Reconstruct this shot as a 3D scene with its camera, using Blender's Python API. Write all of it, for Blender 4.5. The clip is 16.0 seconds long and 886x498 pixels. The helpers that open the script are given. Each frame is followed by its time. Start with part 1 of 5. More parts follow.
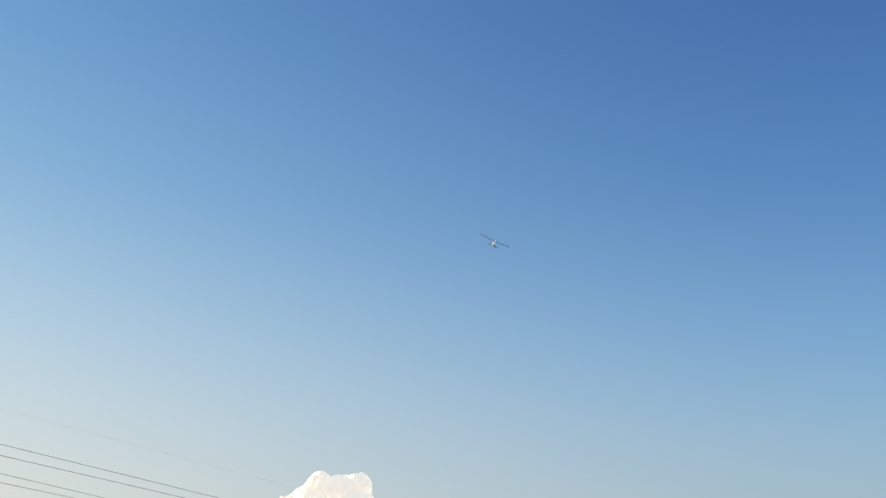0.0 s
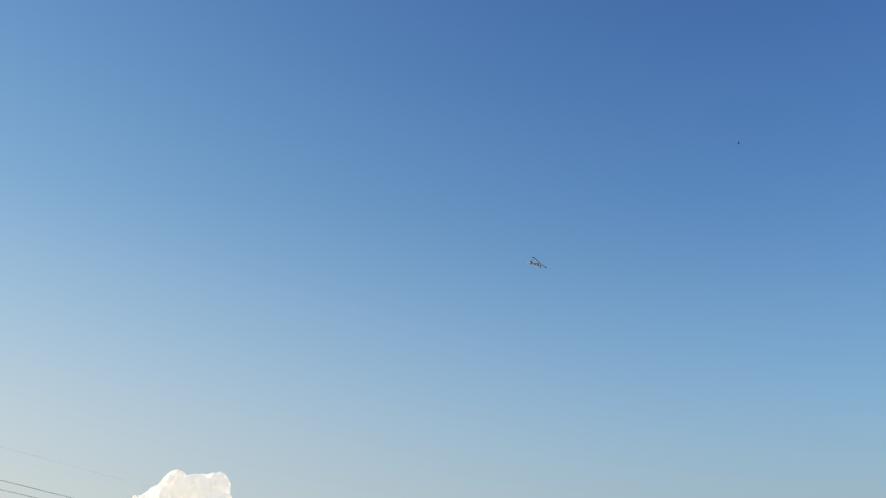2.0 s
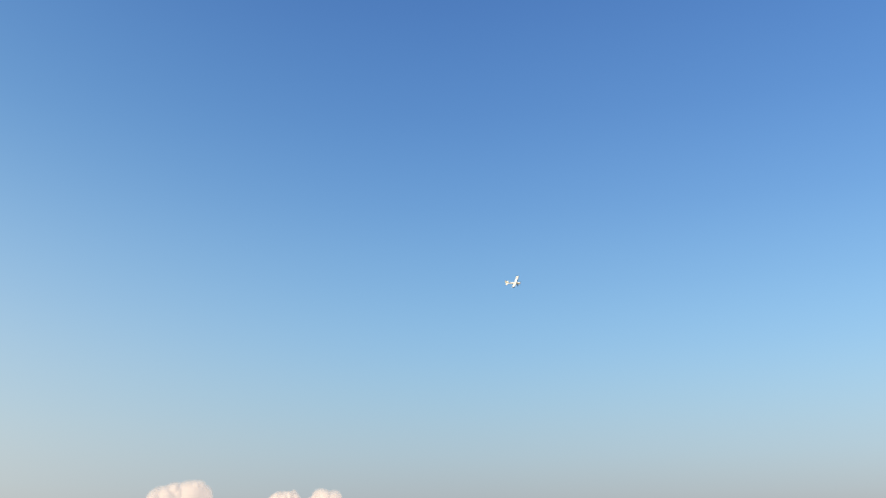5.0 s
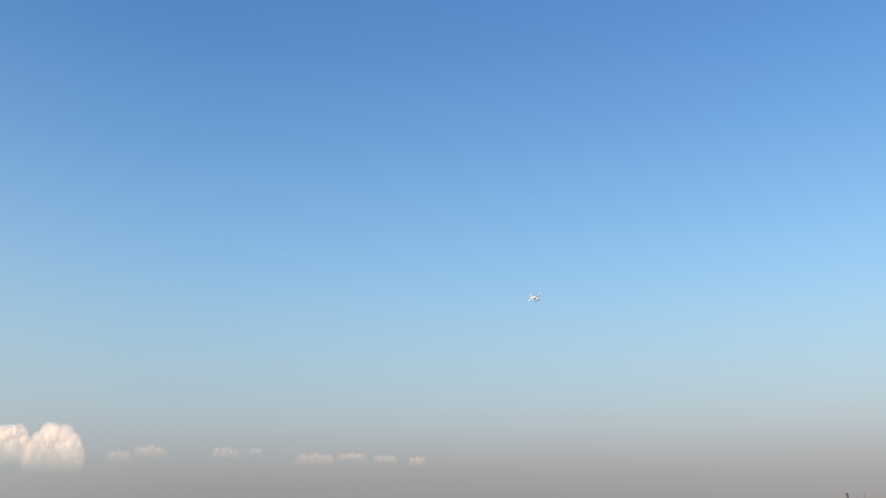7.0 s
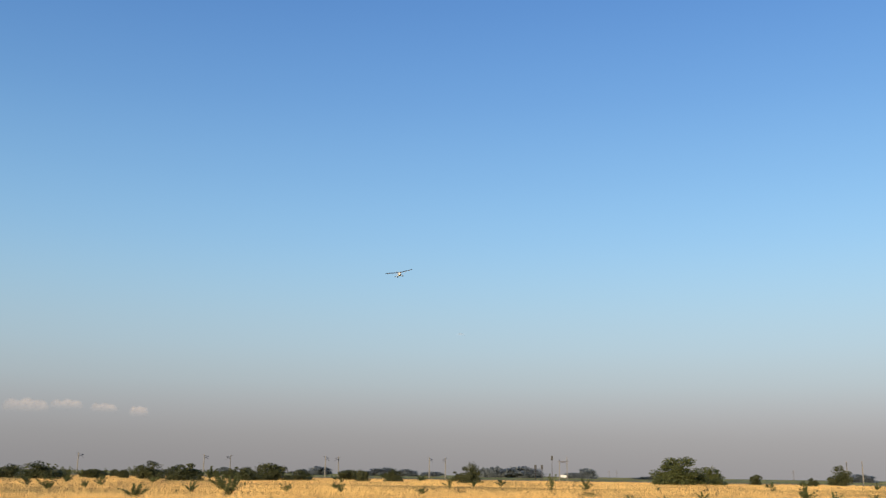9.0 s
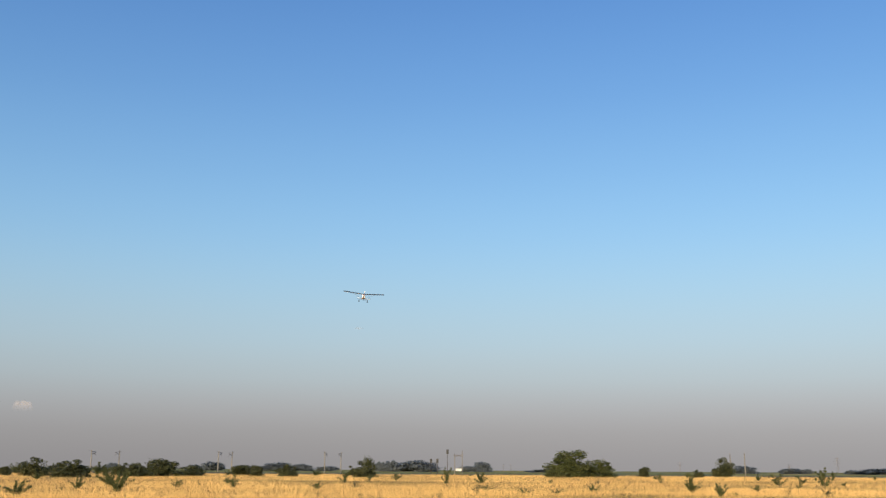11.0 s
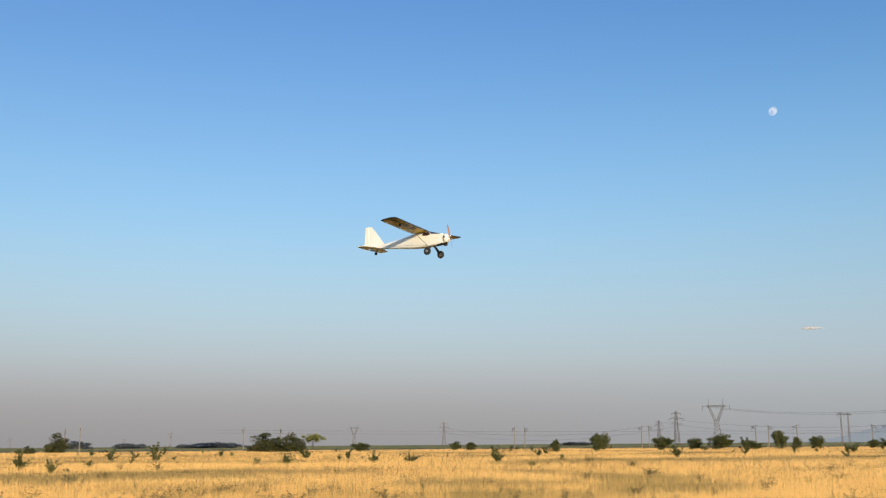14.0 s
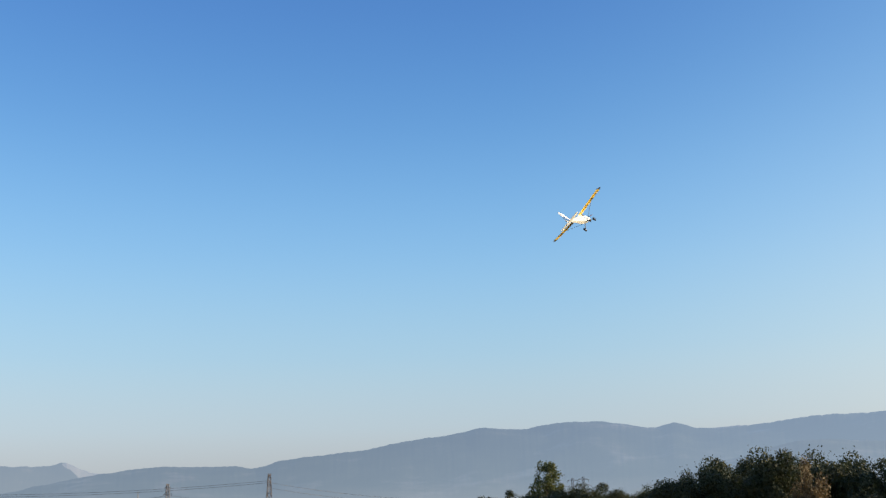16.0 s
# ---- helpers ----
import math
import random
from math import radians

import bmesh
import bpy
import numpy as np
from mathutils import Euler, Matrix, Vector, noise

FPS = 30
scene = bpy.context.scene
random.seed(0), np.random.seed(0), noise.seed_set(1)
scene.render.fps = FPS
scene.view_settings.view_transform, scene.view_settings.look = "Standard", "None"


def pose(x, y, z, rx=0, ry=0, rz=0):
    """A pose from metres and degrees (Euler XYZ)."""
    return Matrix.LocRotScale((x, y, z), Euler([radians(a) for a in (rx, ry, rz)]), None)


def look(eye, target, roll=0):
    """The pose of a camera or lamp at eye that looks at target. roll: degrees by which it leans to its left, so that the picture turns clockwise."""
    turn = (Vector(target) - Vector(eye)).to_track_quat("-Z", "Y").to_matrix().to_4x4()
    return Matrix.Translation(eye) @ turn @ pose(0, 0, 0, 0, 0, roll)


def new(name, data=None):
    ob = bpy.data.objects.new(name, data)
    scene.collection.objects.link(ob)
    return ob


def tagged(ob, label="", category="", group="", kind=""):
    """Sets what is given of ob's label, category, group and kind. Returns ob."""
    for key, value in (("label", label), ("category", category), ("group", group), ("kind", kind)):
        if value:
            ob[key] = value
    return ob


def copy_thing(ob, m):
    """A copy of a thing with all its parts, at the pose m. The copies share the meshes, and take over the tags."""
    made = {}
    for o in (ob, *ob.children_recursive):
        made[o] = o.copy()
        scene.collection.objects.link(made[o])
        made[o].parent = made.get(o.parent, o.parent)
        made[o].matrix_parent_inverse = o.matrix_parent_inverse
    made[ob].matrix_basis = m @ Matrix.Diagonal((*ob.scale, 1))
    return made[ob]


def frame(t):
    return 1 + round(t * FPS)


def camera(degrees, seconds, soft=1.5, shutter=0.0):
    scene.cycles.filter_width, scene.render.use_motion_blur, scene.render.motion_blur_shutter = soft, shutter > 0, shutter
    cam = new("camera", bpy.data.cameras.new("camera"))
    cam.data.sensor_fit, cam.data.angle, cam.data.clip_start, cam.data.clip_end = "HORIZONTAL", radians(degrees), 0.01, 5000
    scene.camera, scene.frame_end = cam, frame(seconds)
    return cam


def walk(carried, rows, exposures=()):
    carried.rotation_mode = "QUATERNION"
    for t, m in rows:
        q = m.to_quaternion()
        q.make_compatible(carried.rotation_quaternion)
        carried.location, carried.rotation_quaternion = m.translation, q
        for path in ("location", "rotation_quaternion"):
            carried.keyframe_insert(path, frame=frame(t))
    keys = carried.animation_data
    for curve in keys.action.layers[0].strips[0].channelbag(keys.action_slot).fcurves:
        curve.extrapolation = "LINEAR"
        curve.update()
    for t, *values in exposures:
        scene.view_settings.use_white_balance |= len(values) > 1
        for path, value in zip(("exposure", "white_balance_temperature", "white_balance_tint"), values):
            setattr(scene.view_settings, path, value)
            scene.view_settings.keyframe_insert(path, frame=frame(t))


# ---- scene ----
cam = camera(47.8, 16.0, soft=1.35)
EYE = 1.6

# seconds, heading clockwise from +y, pitch, roll
PATH = [
    (0.0, 5.5, 22.57, 1.43), (0.5, 6.27, 22.43, 1.69), (1.0, 8.4, 22.33, 1.11), (1.5, 10.43, 22.38, 0.63),
    (2.0, 13.54, 22.75, 0.58), (2.5, 18.71, 22.57, 0.01), (3.0, 23.45, 22.15, -0.14), (3.5, 28.12, 21.68, -0.1),
    (4.0, 32.83, 20.86, 0.0), (4.5, 37.47, 19.81, 0.1), (5.0, 41.91, 18.67, 0.15), (5.5, 46.01, 17.57, 0.1),
    (6.3, 51.57, 16.22, -0.1), (6.5, 52.69, 15.97, -0.24), (7.0, 56.44, 15.13, -0.55), (7.5, 61.39, 13.97, -0.39),
    (8.0, 66.38, 13.17, 0.29), (8.5, 69.54, 12.78, 0.7), (9.0, 71.5, 12.73, 0.79), (9.5, 74.48, 12.68, -0.01),
    (9.7, 75.46, 12.91, 0.26), (10.4, 77.0, 12.88, 0.33), (11.1, 77.49, 12.4, 0.35), (11.8, 78.05, 11.53, 0.65),
    (12.0, 78.41, 11.03, 1.01), (12.5, 80.76, 10.45, 0.28), (13.0, 86.16, 10.1, 0.05), (13.5, 96.95, 10.0, -0.41),
    (13.8, 106.18, 10.54, -0.41), (14.0, 113.67, 11.07, -0.41), (14.5, 135.88, 12.73, -0.2),
    (15.0, 157.96, 13.4, -1.45), (15.2, 165.21, 13.55, -1.82), (15.5, 173.71, 14.24, -2.28), (16.0, 180.84, 15.06, -1.9)]
walk(cam, [(t, pose(0, 0, EYE, 90 + p, 0, -h) @ pose(0, 0, 0, 0, 0, r)) for t, h, p, r in PATH],
     exposures=[(0.0, -0.1), (0.5, -0.14), (1.0, -0.17), (2.0, -0.14), (2.5, -0.09), (3.0, 0.05), (3.5, 0.09), (4.0, 0.11), (6.5, 0.13), (7.0, 0.1), (8.0, 0.06), (8.5, 0.03), (9.5, 0.02), (12.5, 0.04), (13.5, 0.03), (14.0, 0.0), (14.5, -0.06), (15.0, -0.06), (15.5, 0.16), (16.0, 0.33)])

# ---- light ----
SUN_AZ, SUN_EL = radians(275), radians(12.5)
GLOW_AZ = radians(294)  # the bright haze lies a little to the north of the sun
SUN_DIR = Vector((math.sin(SUN_AZ) * math.cos(SUN_EL), math.cos(SUN_AZ) * math.cos(SUN_EL), math.sin(SUN_EL)))
sun = new("sun", bpy.data.lights.new("sun", "SUN"))
sun.data.energy, sun.data.angle, sun.data.color = 5.0, radians(0.6), (1.0, 0.82, 0.55)
sun.matrix_world = look(SUN_DIR * 100, (0, 0, 0))


def ramp_node(nt, stops, source, soft=False):
    n = nt.nodes.new("ShaderNodeValToRGB")
    n.color_ramp.interpolation = "B_SPLINE" if soft else "LINEAR"
    e = n.color_ramp.elements
    while len(e) < len(stops):
        e.new(0.5)
    for k, (p, c) in enumerate(stops):
        e[k].position, e[k].color = p, (*c, 1)
    nt.links.new(source, n.inputs[0])
    return n.outputs[0]


def math_node(nt, op, a, b=None, clamp=False):
    n = nt.nodes.new("ShaderNodeMath")
    n.operation, n.use_clamp = op, clamp
    for k, v in enumerate((a, b)):
        if v is None:
            continue
        if isinstance(v, (int, float)):
            n.inputs[k].default_value = v
        else:
            nt.links.new(v, n.inputs[k])
    return n.outputs[0]


def mix_node(nt, fac, a, b, blend="MIX"):
    n = nt.nodes.new("ShaderNodeMix")
    n.data_type, n.blend_type = "RGBA", blend
    for sock, v in ((n.inputs[0], fac), (n.inputs[6], a), (n.inputs[7], b)):
        if isinstance(v, (int, float)):
            sock.default_value = v
        elif isinstance(v, tuple):
            sock.default_value = (*v, 1)
        else:
            nt.links.new(v, sock)
    return n.outputs[2]


def srgb(r, g, b):
    return tuple((v / 255 / 12.92) if v <= 10 else ((v / 255 + 0.055) / 1.055) ** 2.4 for v in (r, g, b))


def make_world():
    w = bpy.data.worlds.new("evening_sky")
    scene.world = w
    w.use_nodes = True
    nt = w.node_tree
    bg = nt.nodes["Background"]
    sky = nt.nodes.new("ShaderNodeTexSky")
    sky.sky_type, sky.sun_disc = "NISHITA", False
    sky.sun_elevation, sky.sun_rotation = SUN_EL, SUN_AZ
    sky.air_density, sky.dust_density, sky.ozone_density = 1.0, 2.0, 2.0
    co = nt.nodes.new("ShaderNodeTexCoord")
    sep = nt.nodes.new("ShaderNodeSeparateXYZ")
    nt.links.new(co.outputs["Generated"], sep.inputs[0])
    x, y, z = sep.outputs
    height = math_node(nt, "MULTIPLY", z, 1.4, True)
    # dusty evening air away from the sun and on the sun's side, by height
    away = ramp_node(nt, [(0.0, srgb(148, 145, 146)), (0.05, srgb(157, 154, 156)), (0.085, srgb(169, 169, 172)), (0.12, srgb(175, 185, 190)), (0.17, srgb(176, 197, 208)), (0.24, srgb(165, 201, 223)),
                          (0.315, srgb(147, 194, 231)), (0.4, srgb(130, 180, 226)), (0.5, srgb(110, 161, 217)), (0.62, srgb(92, 142, 205)), (0.78, srgb(75, 122, 188)), (1.0, srgb(60, 102, 172))], height, True)
    beside = ramp_node(nt, [(0.0, srgb(163, 166, 171)), (0.07, srgb(174, 180, 185)), (0.122, srgb(181, 195, 204)), (0.219, srgb(164, 199, 218)), (0.362, srgb(131, 184, 227)), (0.524, srgb(95, 151, 209)), (0.7, srgb(73, 124, 192)),
                            (0.843, srgb(67, 110, 178)), (1.0, srgb(60, 102, 170))], height, True)
    toward = ramp_node(nt, [(0.0, srgb(236, 232, 216)), (0.146, srgb(247, 248, 236)), (0.243, srgb(242, 248, 244)), (0.41, srgb(199, 230, 250)), (0.59, srgb(148, 199, 241)), (0.843, srgb(104, 158, 218)), (1.0, srgb(100, 146, 205))], height, True)
    n = math_node(nt, "SQRT", math_node(nt, "ADD", math_node(nt, "MULTIPLY", x, x), math_node(nt, "ADD", math_node(nt, "MULTIPLY", y, y), 1e-4)))
    side = math_node(nt, "DIVIDE", math_node(nt, "ADD", math_node(nt, "MULTIPLY", x, math.sin(GLOW_AZ)), math_node(nt, "MULTIPLY", y, math.cos(GLOW_AZ))), n)
    glow = math_node(nt, "POWER", math_node(nt, "MULTIPLY", math_node(nt, "ADD", side, 0.35), 0.92, True), 1.6)
    # a belt of grey dust to the east; the air throws some light straight back, opposite the sun
    back = math_node(nt, "DIVIDE", math_node(nt, "ADD", math_node(nt, "MULTIPLY", x, math.sin(radians(78))), math_node(nt, "MULTIPLY", y, math.cos(radians(78)))), n)
    turned = nt.nodes.new("ShaderNodeMapRange")
    turned.interpolation_type = "SMOOTHSTEP"
    for k, v in (("From Min", 0.3), ("From Max", 1.0), ("To Min", 1.0), ("To Max", 0.0)):
        turned.inputs[k].default_value = v
    nt.links.new(back, turned.inputs["Value"])
    anti = math_node(nt, "DIVIDE", math_node(nt, "ADD", math_node(nt, "MULTIPLY", x, math.sin(radians(104))), math_node(nt, "MULTIPLY", y, math.cos(radians(104)))), n)
    back = math_node(nt, "ADD", math_node(nt, "MULTIPLY", math_node(nt, "POWER", math_node(nt, "MAXIMUM", anti, 0.0), 3.0), 0.25), 0.92)
    dusty = mix_node(nt, glow, mix_node(nt, turned.outputs[0], away, beside), toward)
    vm = nt.nodes.new("ShaderNodeVectorMath")
    vm.operation = "SCALE"
    nt.links.new(dusty, vm.inputs[0])
    nt.links.new(back, vm.inputs["Scale"])
    dusty = vm.outputs[0]
    clear = mix_node(nt, 1.0, sky.outputs[0], (0.1, 0.1, 0.1), "MULTIPLY")
    nt.links.new(mix_node(nt, 0.9, clear, dusty), bg.inputs[0])
    bg.inputs[1].default_value = 1.0


make_world()


# ---- materials ----
def spot(az, dist, z=0.0):
    a = radians(az)
    return Vector((dist * math.sin(a), dist * math.cos(a), z))


def surface(name, stops, scale=3.0, rough=0.7, metal=0.0, bump=0.0, fine=40.0, island=0.0, spread=0.35, clear=0.0):
    """Colours along two noises (or a random per piece), with relief and uneven gloss."""
    m = bpy.data.materials.new(name)
    m.use_nodes = True
    nt = m.node_tree
    b = nt.nodes["Principled BSDF"]
    co = nt.nodes.new("ShaderNodeTexCoord")
    outs = []
    for s, d in ((scale, 3.0), (fine, 4.0)):
        t = nt.nodes.new("ShaderNodeTexNoise")
        t.inputs["Scale"].default_value, t.inputs["Detail"].default_value = s, d
        nt.links.new(co.outputs["Object"], t.inputs["Vector"])
        outs.append(t.outputs["Fac"])
    f = math_node(nt, "ADD", math_node(nt, "MULTIPLY", outs[0], 1 - spread), math_node(nt, "MULTIPLY", outs[1], spread))
    f = math_node(nt, "ADD", math_node(nt, "MULTIPLY", math_node(nt, "SUBTRACT", f, 0.5), 2.2), 0.5, True)
    if island:
        g = nt.nodes.new("ShaderNodeNewGeometry")
        f = math_node(nt, "ADD", math_node(nt, "MULTIPLY", g.outputs["Random Per Island"], island), math_node(nt, "MULTIPLY", f, 1 - island))
    k = len(stops) - 1
    nt.links.new(ramp_node(nt, [(i / k, c) for i, c in enumerate(stops)], f), b.inputs["Base Color"])
    b.inputs["Metallic"].default_value = metal
    nt.links.new(math_node(nt, "ADD", math_node(nt, "MULTIPLY", outs[1], 0.2), rough - 0.1, True), b.inputs["Roughness"])
    b.inputs["Coat Weight"].default_value = clear
    if bump:
        bn = nt.nodes.new("ShaderNodeBump")
        bn.inputs["Strength"].default_value, bn.inputs["Distance"].default_value = 0.6, bump
        nt.links.new(outs[1], bn.inputs["Height"])
        nt.links.new(bn.outputs[0], b.inputs["Normal"])
    return m


def leafy(name, dark, light, scale=2.0, fine=40.0, chance=0.65, mid=(), thin=0.3):
    """Leaves: colour by leaf and by place, some light through them."""
    m = surface(name, [dark, *mid, light], scale, 0.6, island=chance, fine=fine)
    nt = m.node_tree
    b, out = nt.nodes["Principled BSDF"], nt.nodes["Material Output"]
    tr = nt.nodes.new("ShaderNodeBsdfTranslucent")
    nt.links.new(b.inputs["Base Color"].links[0].from_socket, tr.inputs[0])
    mx = nt.nodes.new("ShaderNodeMixShader")
    mx.inputs[0].default_value = thin
    nt.links.new(b.outputs[0], mx.inputs[1])
    nt.links.new(tr.outputs[0], mx.inputs[2])
    nt.links.new(mx.outputs[0], out.inputs[0])
    return m


M_LEAF = leafy("green_leaves", (0.052, 0.066, 0.018), (0.15, 0.152, 0.042))
M_LEAF_DARK = leafy("dark_leaves", (0.035, 0.043, 0.014), (0.115, 0.112, 0.036))
M_LEAF_THICKET = leafy("thicket_leaves", (0.02, 0.027, 0.009), (0.066, 0.07, 0.021))
M_LEAF_LIGHT = leafy("light_leaves", (0.16, 0.17, 0.045), (0.36, 0.34, 0.10))
M_LEAF_RUST = leafy("rusty_leaves", (0.09, 0.06, 0.025), (0.2, 0.13, 0.05))
# far foliage greyed and blued: distance haze painted into its colour
M_LEAF_HAZED = leafy("haze_tinted_leaves", (0.135, 0.155, 0.17), (0.185, 0.205, 0.215))
M_WEED = leafy("weed_leaves", (0.075, 0.066, 0.023), (0.19, 0.145, 0.047))
M_GRASS = leafy("dry_grass", (0.42, 0.25, 0.08), (0.87, 0.58, 0.215), 0.06, 0.45, 0.14, [(0.72, 0.43, 0.138), (0.79, 0.495, 0.168)], 0.1)
M_GRASS_GREEN = leafy("olive_grass", (0.19, 0.148, 0.045), (0.45, 0.305, 0.097), 0.1, 0.8, 0.35, thin=0.15)
M_BARK = surface("bark", [(0.06, 0.045, 0.03), (0.16, 0.12, 0.08)], 4, 0.9, bump=0.02)
M_CONCRETE = surface("concrete", [(0.17, 0.15, 0.13), (0.27, 0.24, 0.2)], 1.5, 0.85, bump=0.01)
M_STEEL = surface("galvanised_steel", [(0.11, 0.093, 0.088), (0.2, 0.172, 0.16)], 0.8, 0.6, 0.2)
# copy of the pylon steel, lightened to hold low sunlight in its colour
M_SUN_STEEL = surface("sun_lightened_steel", [(0.42, 0.38, 0.32), (0.58, 0.53, 0.46)], 0.8, 0.6, 0.0)
M_RUSTY = surface("rusty_steel", [(0.04, 0.034, 0.03), (0.11, 0.085, 0.065)], 1.0, 0.8, 0.2)
M_CABLE = surface("cable_metal", [(0.06, 0.06, 0.065), (0.11, 0.11, 0.115)], 0.5, 0.6, 0.3)
M_BLACK_PLATE = surface("black_paint", [(0.015, 0.015, 0.017), (0.03, 0.03, 0.03)], 3, 0.6)
M_WHITE = surface("white_film", [(0.79, 0.77, 0.71), (0.87, 0.86, 0.81)], 3, 0.42, clear=0.1, fine=18)
M_YELLOW = surface("yellow_film", [(0.74, 0.47, 0.02), (0.87, 0.60, 0.045)], 3, 0.4, clear=0.1, fine=18)
M_BLACK = surface("black_film", [(0.012, 0.012, 0.014), (0.03, 0.03, 0.032)], 5, 0.4, clear=0.2)
M_GREY = surface("grey_film", [(0.10, 0.095, 0.09), (0.16, 0.15, 0.14)], 5, 0.5)
M_RUBBER = surface("rubber", [(0.015, 0.015, 0.015), (0.035, 0.033, 0.03)], 12, 0.9, bump=0.001)
M_ALU = surface("aluminium", [(0.5, 0.5, 0.5), (0.7, 0.7, 0.7)], 8, 0.35, 0.9)
M_DARK_METAL = surface("dark_metal", [(0.03, 0.03, 0.03), (0.10, 0.09, 0.09)], 12, 0.5, 0.7)
M_PROP = surface("prop_wood", [(0.26, 0.12, 0.09), (0.42, 0.22, 0.17)], 8, 0.4, clear=0.4)
M_WINDOW = surface("dark_window", [(0.03, 0.012, 0.01), (0.05, 0.018, 0.014)], 6, 0.3, clear=0.2)
M_HIDE = surface("cattle_hide", [(0.03, 0.02, 0.015), (0.25, 0.15, 0.08)], 1.5, 0.9)
M_PLASTER = surface("plaster", [(0.60, 0.57, 0.52), (0.78, 0.75, 0.70)], 0.5, 0.9)
# tile red greyed, the haze over the far roofs painted into it
M_TILE_HAZED = surface("haze_greyed_tiles", [(0.2, 0.15, 0.13), (0.28, 0.21, 0.18)], 0.8, 0.9)


def ground_material():
    m = bpy.data.materials.new("dry_meadow")
    m.use_nodes = True
    nt = m.node_tree
    b = nt.nodes["Principled BSDF"]
    co = nt.nodes.new("ShaderNodeTexCoord")

    def noise_at(scale, detail, stretch=(1, 1, 1)):
        mp = nt.nodes.new("ShaderNodeMapping")
        mp.inputs["Scale"].default_value = stretch
        nt.links.new(co.outputs["Object"], mp.inputs[0])
        t = nt.nodes.new("ShaderNodeTexNoise")
        t.inputs["Scale"].default_value, t.inputs["Detail"].default_value = scale, detail
        nt.links.new(mp.outputs[0], t.inputs["Vector"])
        return t.outputs["Fac"]
    patch, tuft, fine = noise_at(0.035, 4), noise_at(0.5, 5), noise_at(6, 4)
    f = math_node(nt, "ADD", math_node(nt, "MULTIPLY", patch, 0.5), math_node(nt, "ADD", math_node(nt, "MULTIPLY", tuft, 0.35), math_node(nt, "MULTIPLY", fine, 0.15)))
    meadow = ramp_node(nt, [(0.36, (0.12, 0.085, 0.033)), (0.44, (0.21, 0.14, 0.05)), (0.52, (0.30, 0.195, 0.068)), (0.66, (0.37, 0.245, 0.088))], f)
    # farther out: greener fields past the railway
    sep = nt.nodes.new("ShaderNodeSeparateXYZ")
    nt.links.new(co.outputs["Object"], sep.inputs[0])
    x, y, _ = sep.outputs
    line = math_node(nt, "ADD", math_node(nt, "MULTIPLY", x, math.sin(radians(95))), math_node(nt, "MULTIPLY", y, math.cos(radians(95))))
    edge = math_node(nt, "ADD", line, math_node(nt, "MULTIPLY", patch, 40.0))
    far = math_node(nt, "MULTIPLY", math_node(nt, "SUBTRACT", edge, 355.0), 0.05, True)
    fields = ramp_node(nt, [(0.35, (0.17, 0.18, 0.06)), (0.5, (0.27, 0.24, 0.085)), (0.65, (0.42, 0.32, 0.115))], noise_at(0.004, 3, (1, 1, 1)))
    nt.links.new(mix_node(nt, far, meadow, fields), b.inputs["Base Color"])
    b.inputs["Roughness"].default_value = 0.95
    b.inputs["Specular IOR Level"].default_value = 0.1
    bn = nt.nodes.new("ShaderNodeBump")
    bn.inputs["Strength"].default_value, bn.inputs["Distance"].default_value = 1.0, 0.25
    nt.links.new(math_node(nt, "ADD", tuft, fine), bn.inputs["Height"])
    nt.links.new(bn.outputs[0], b.inputs["Normal"])
    return m


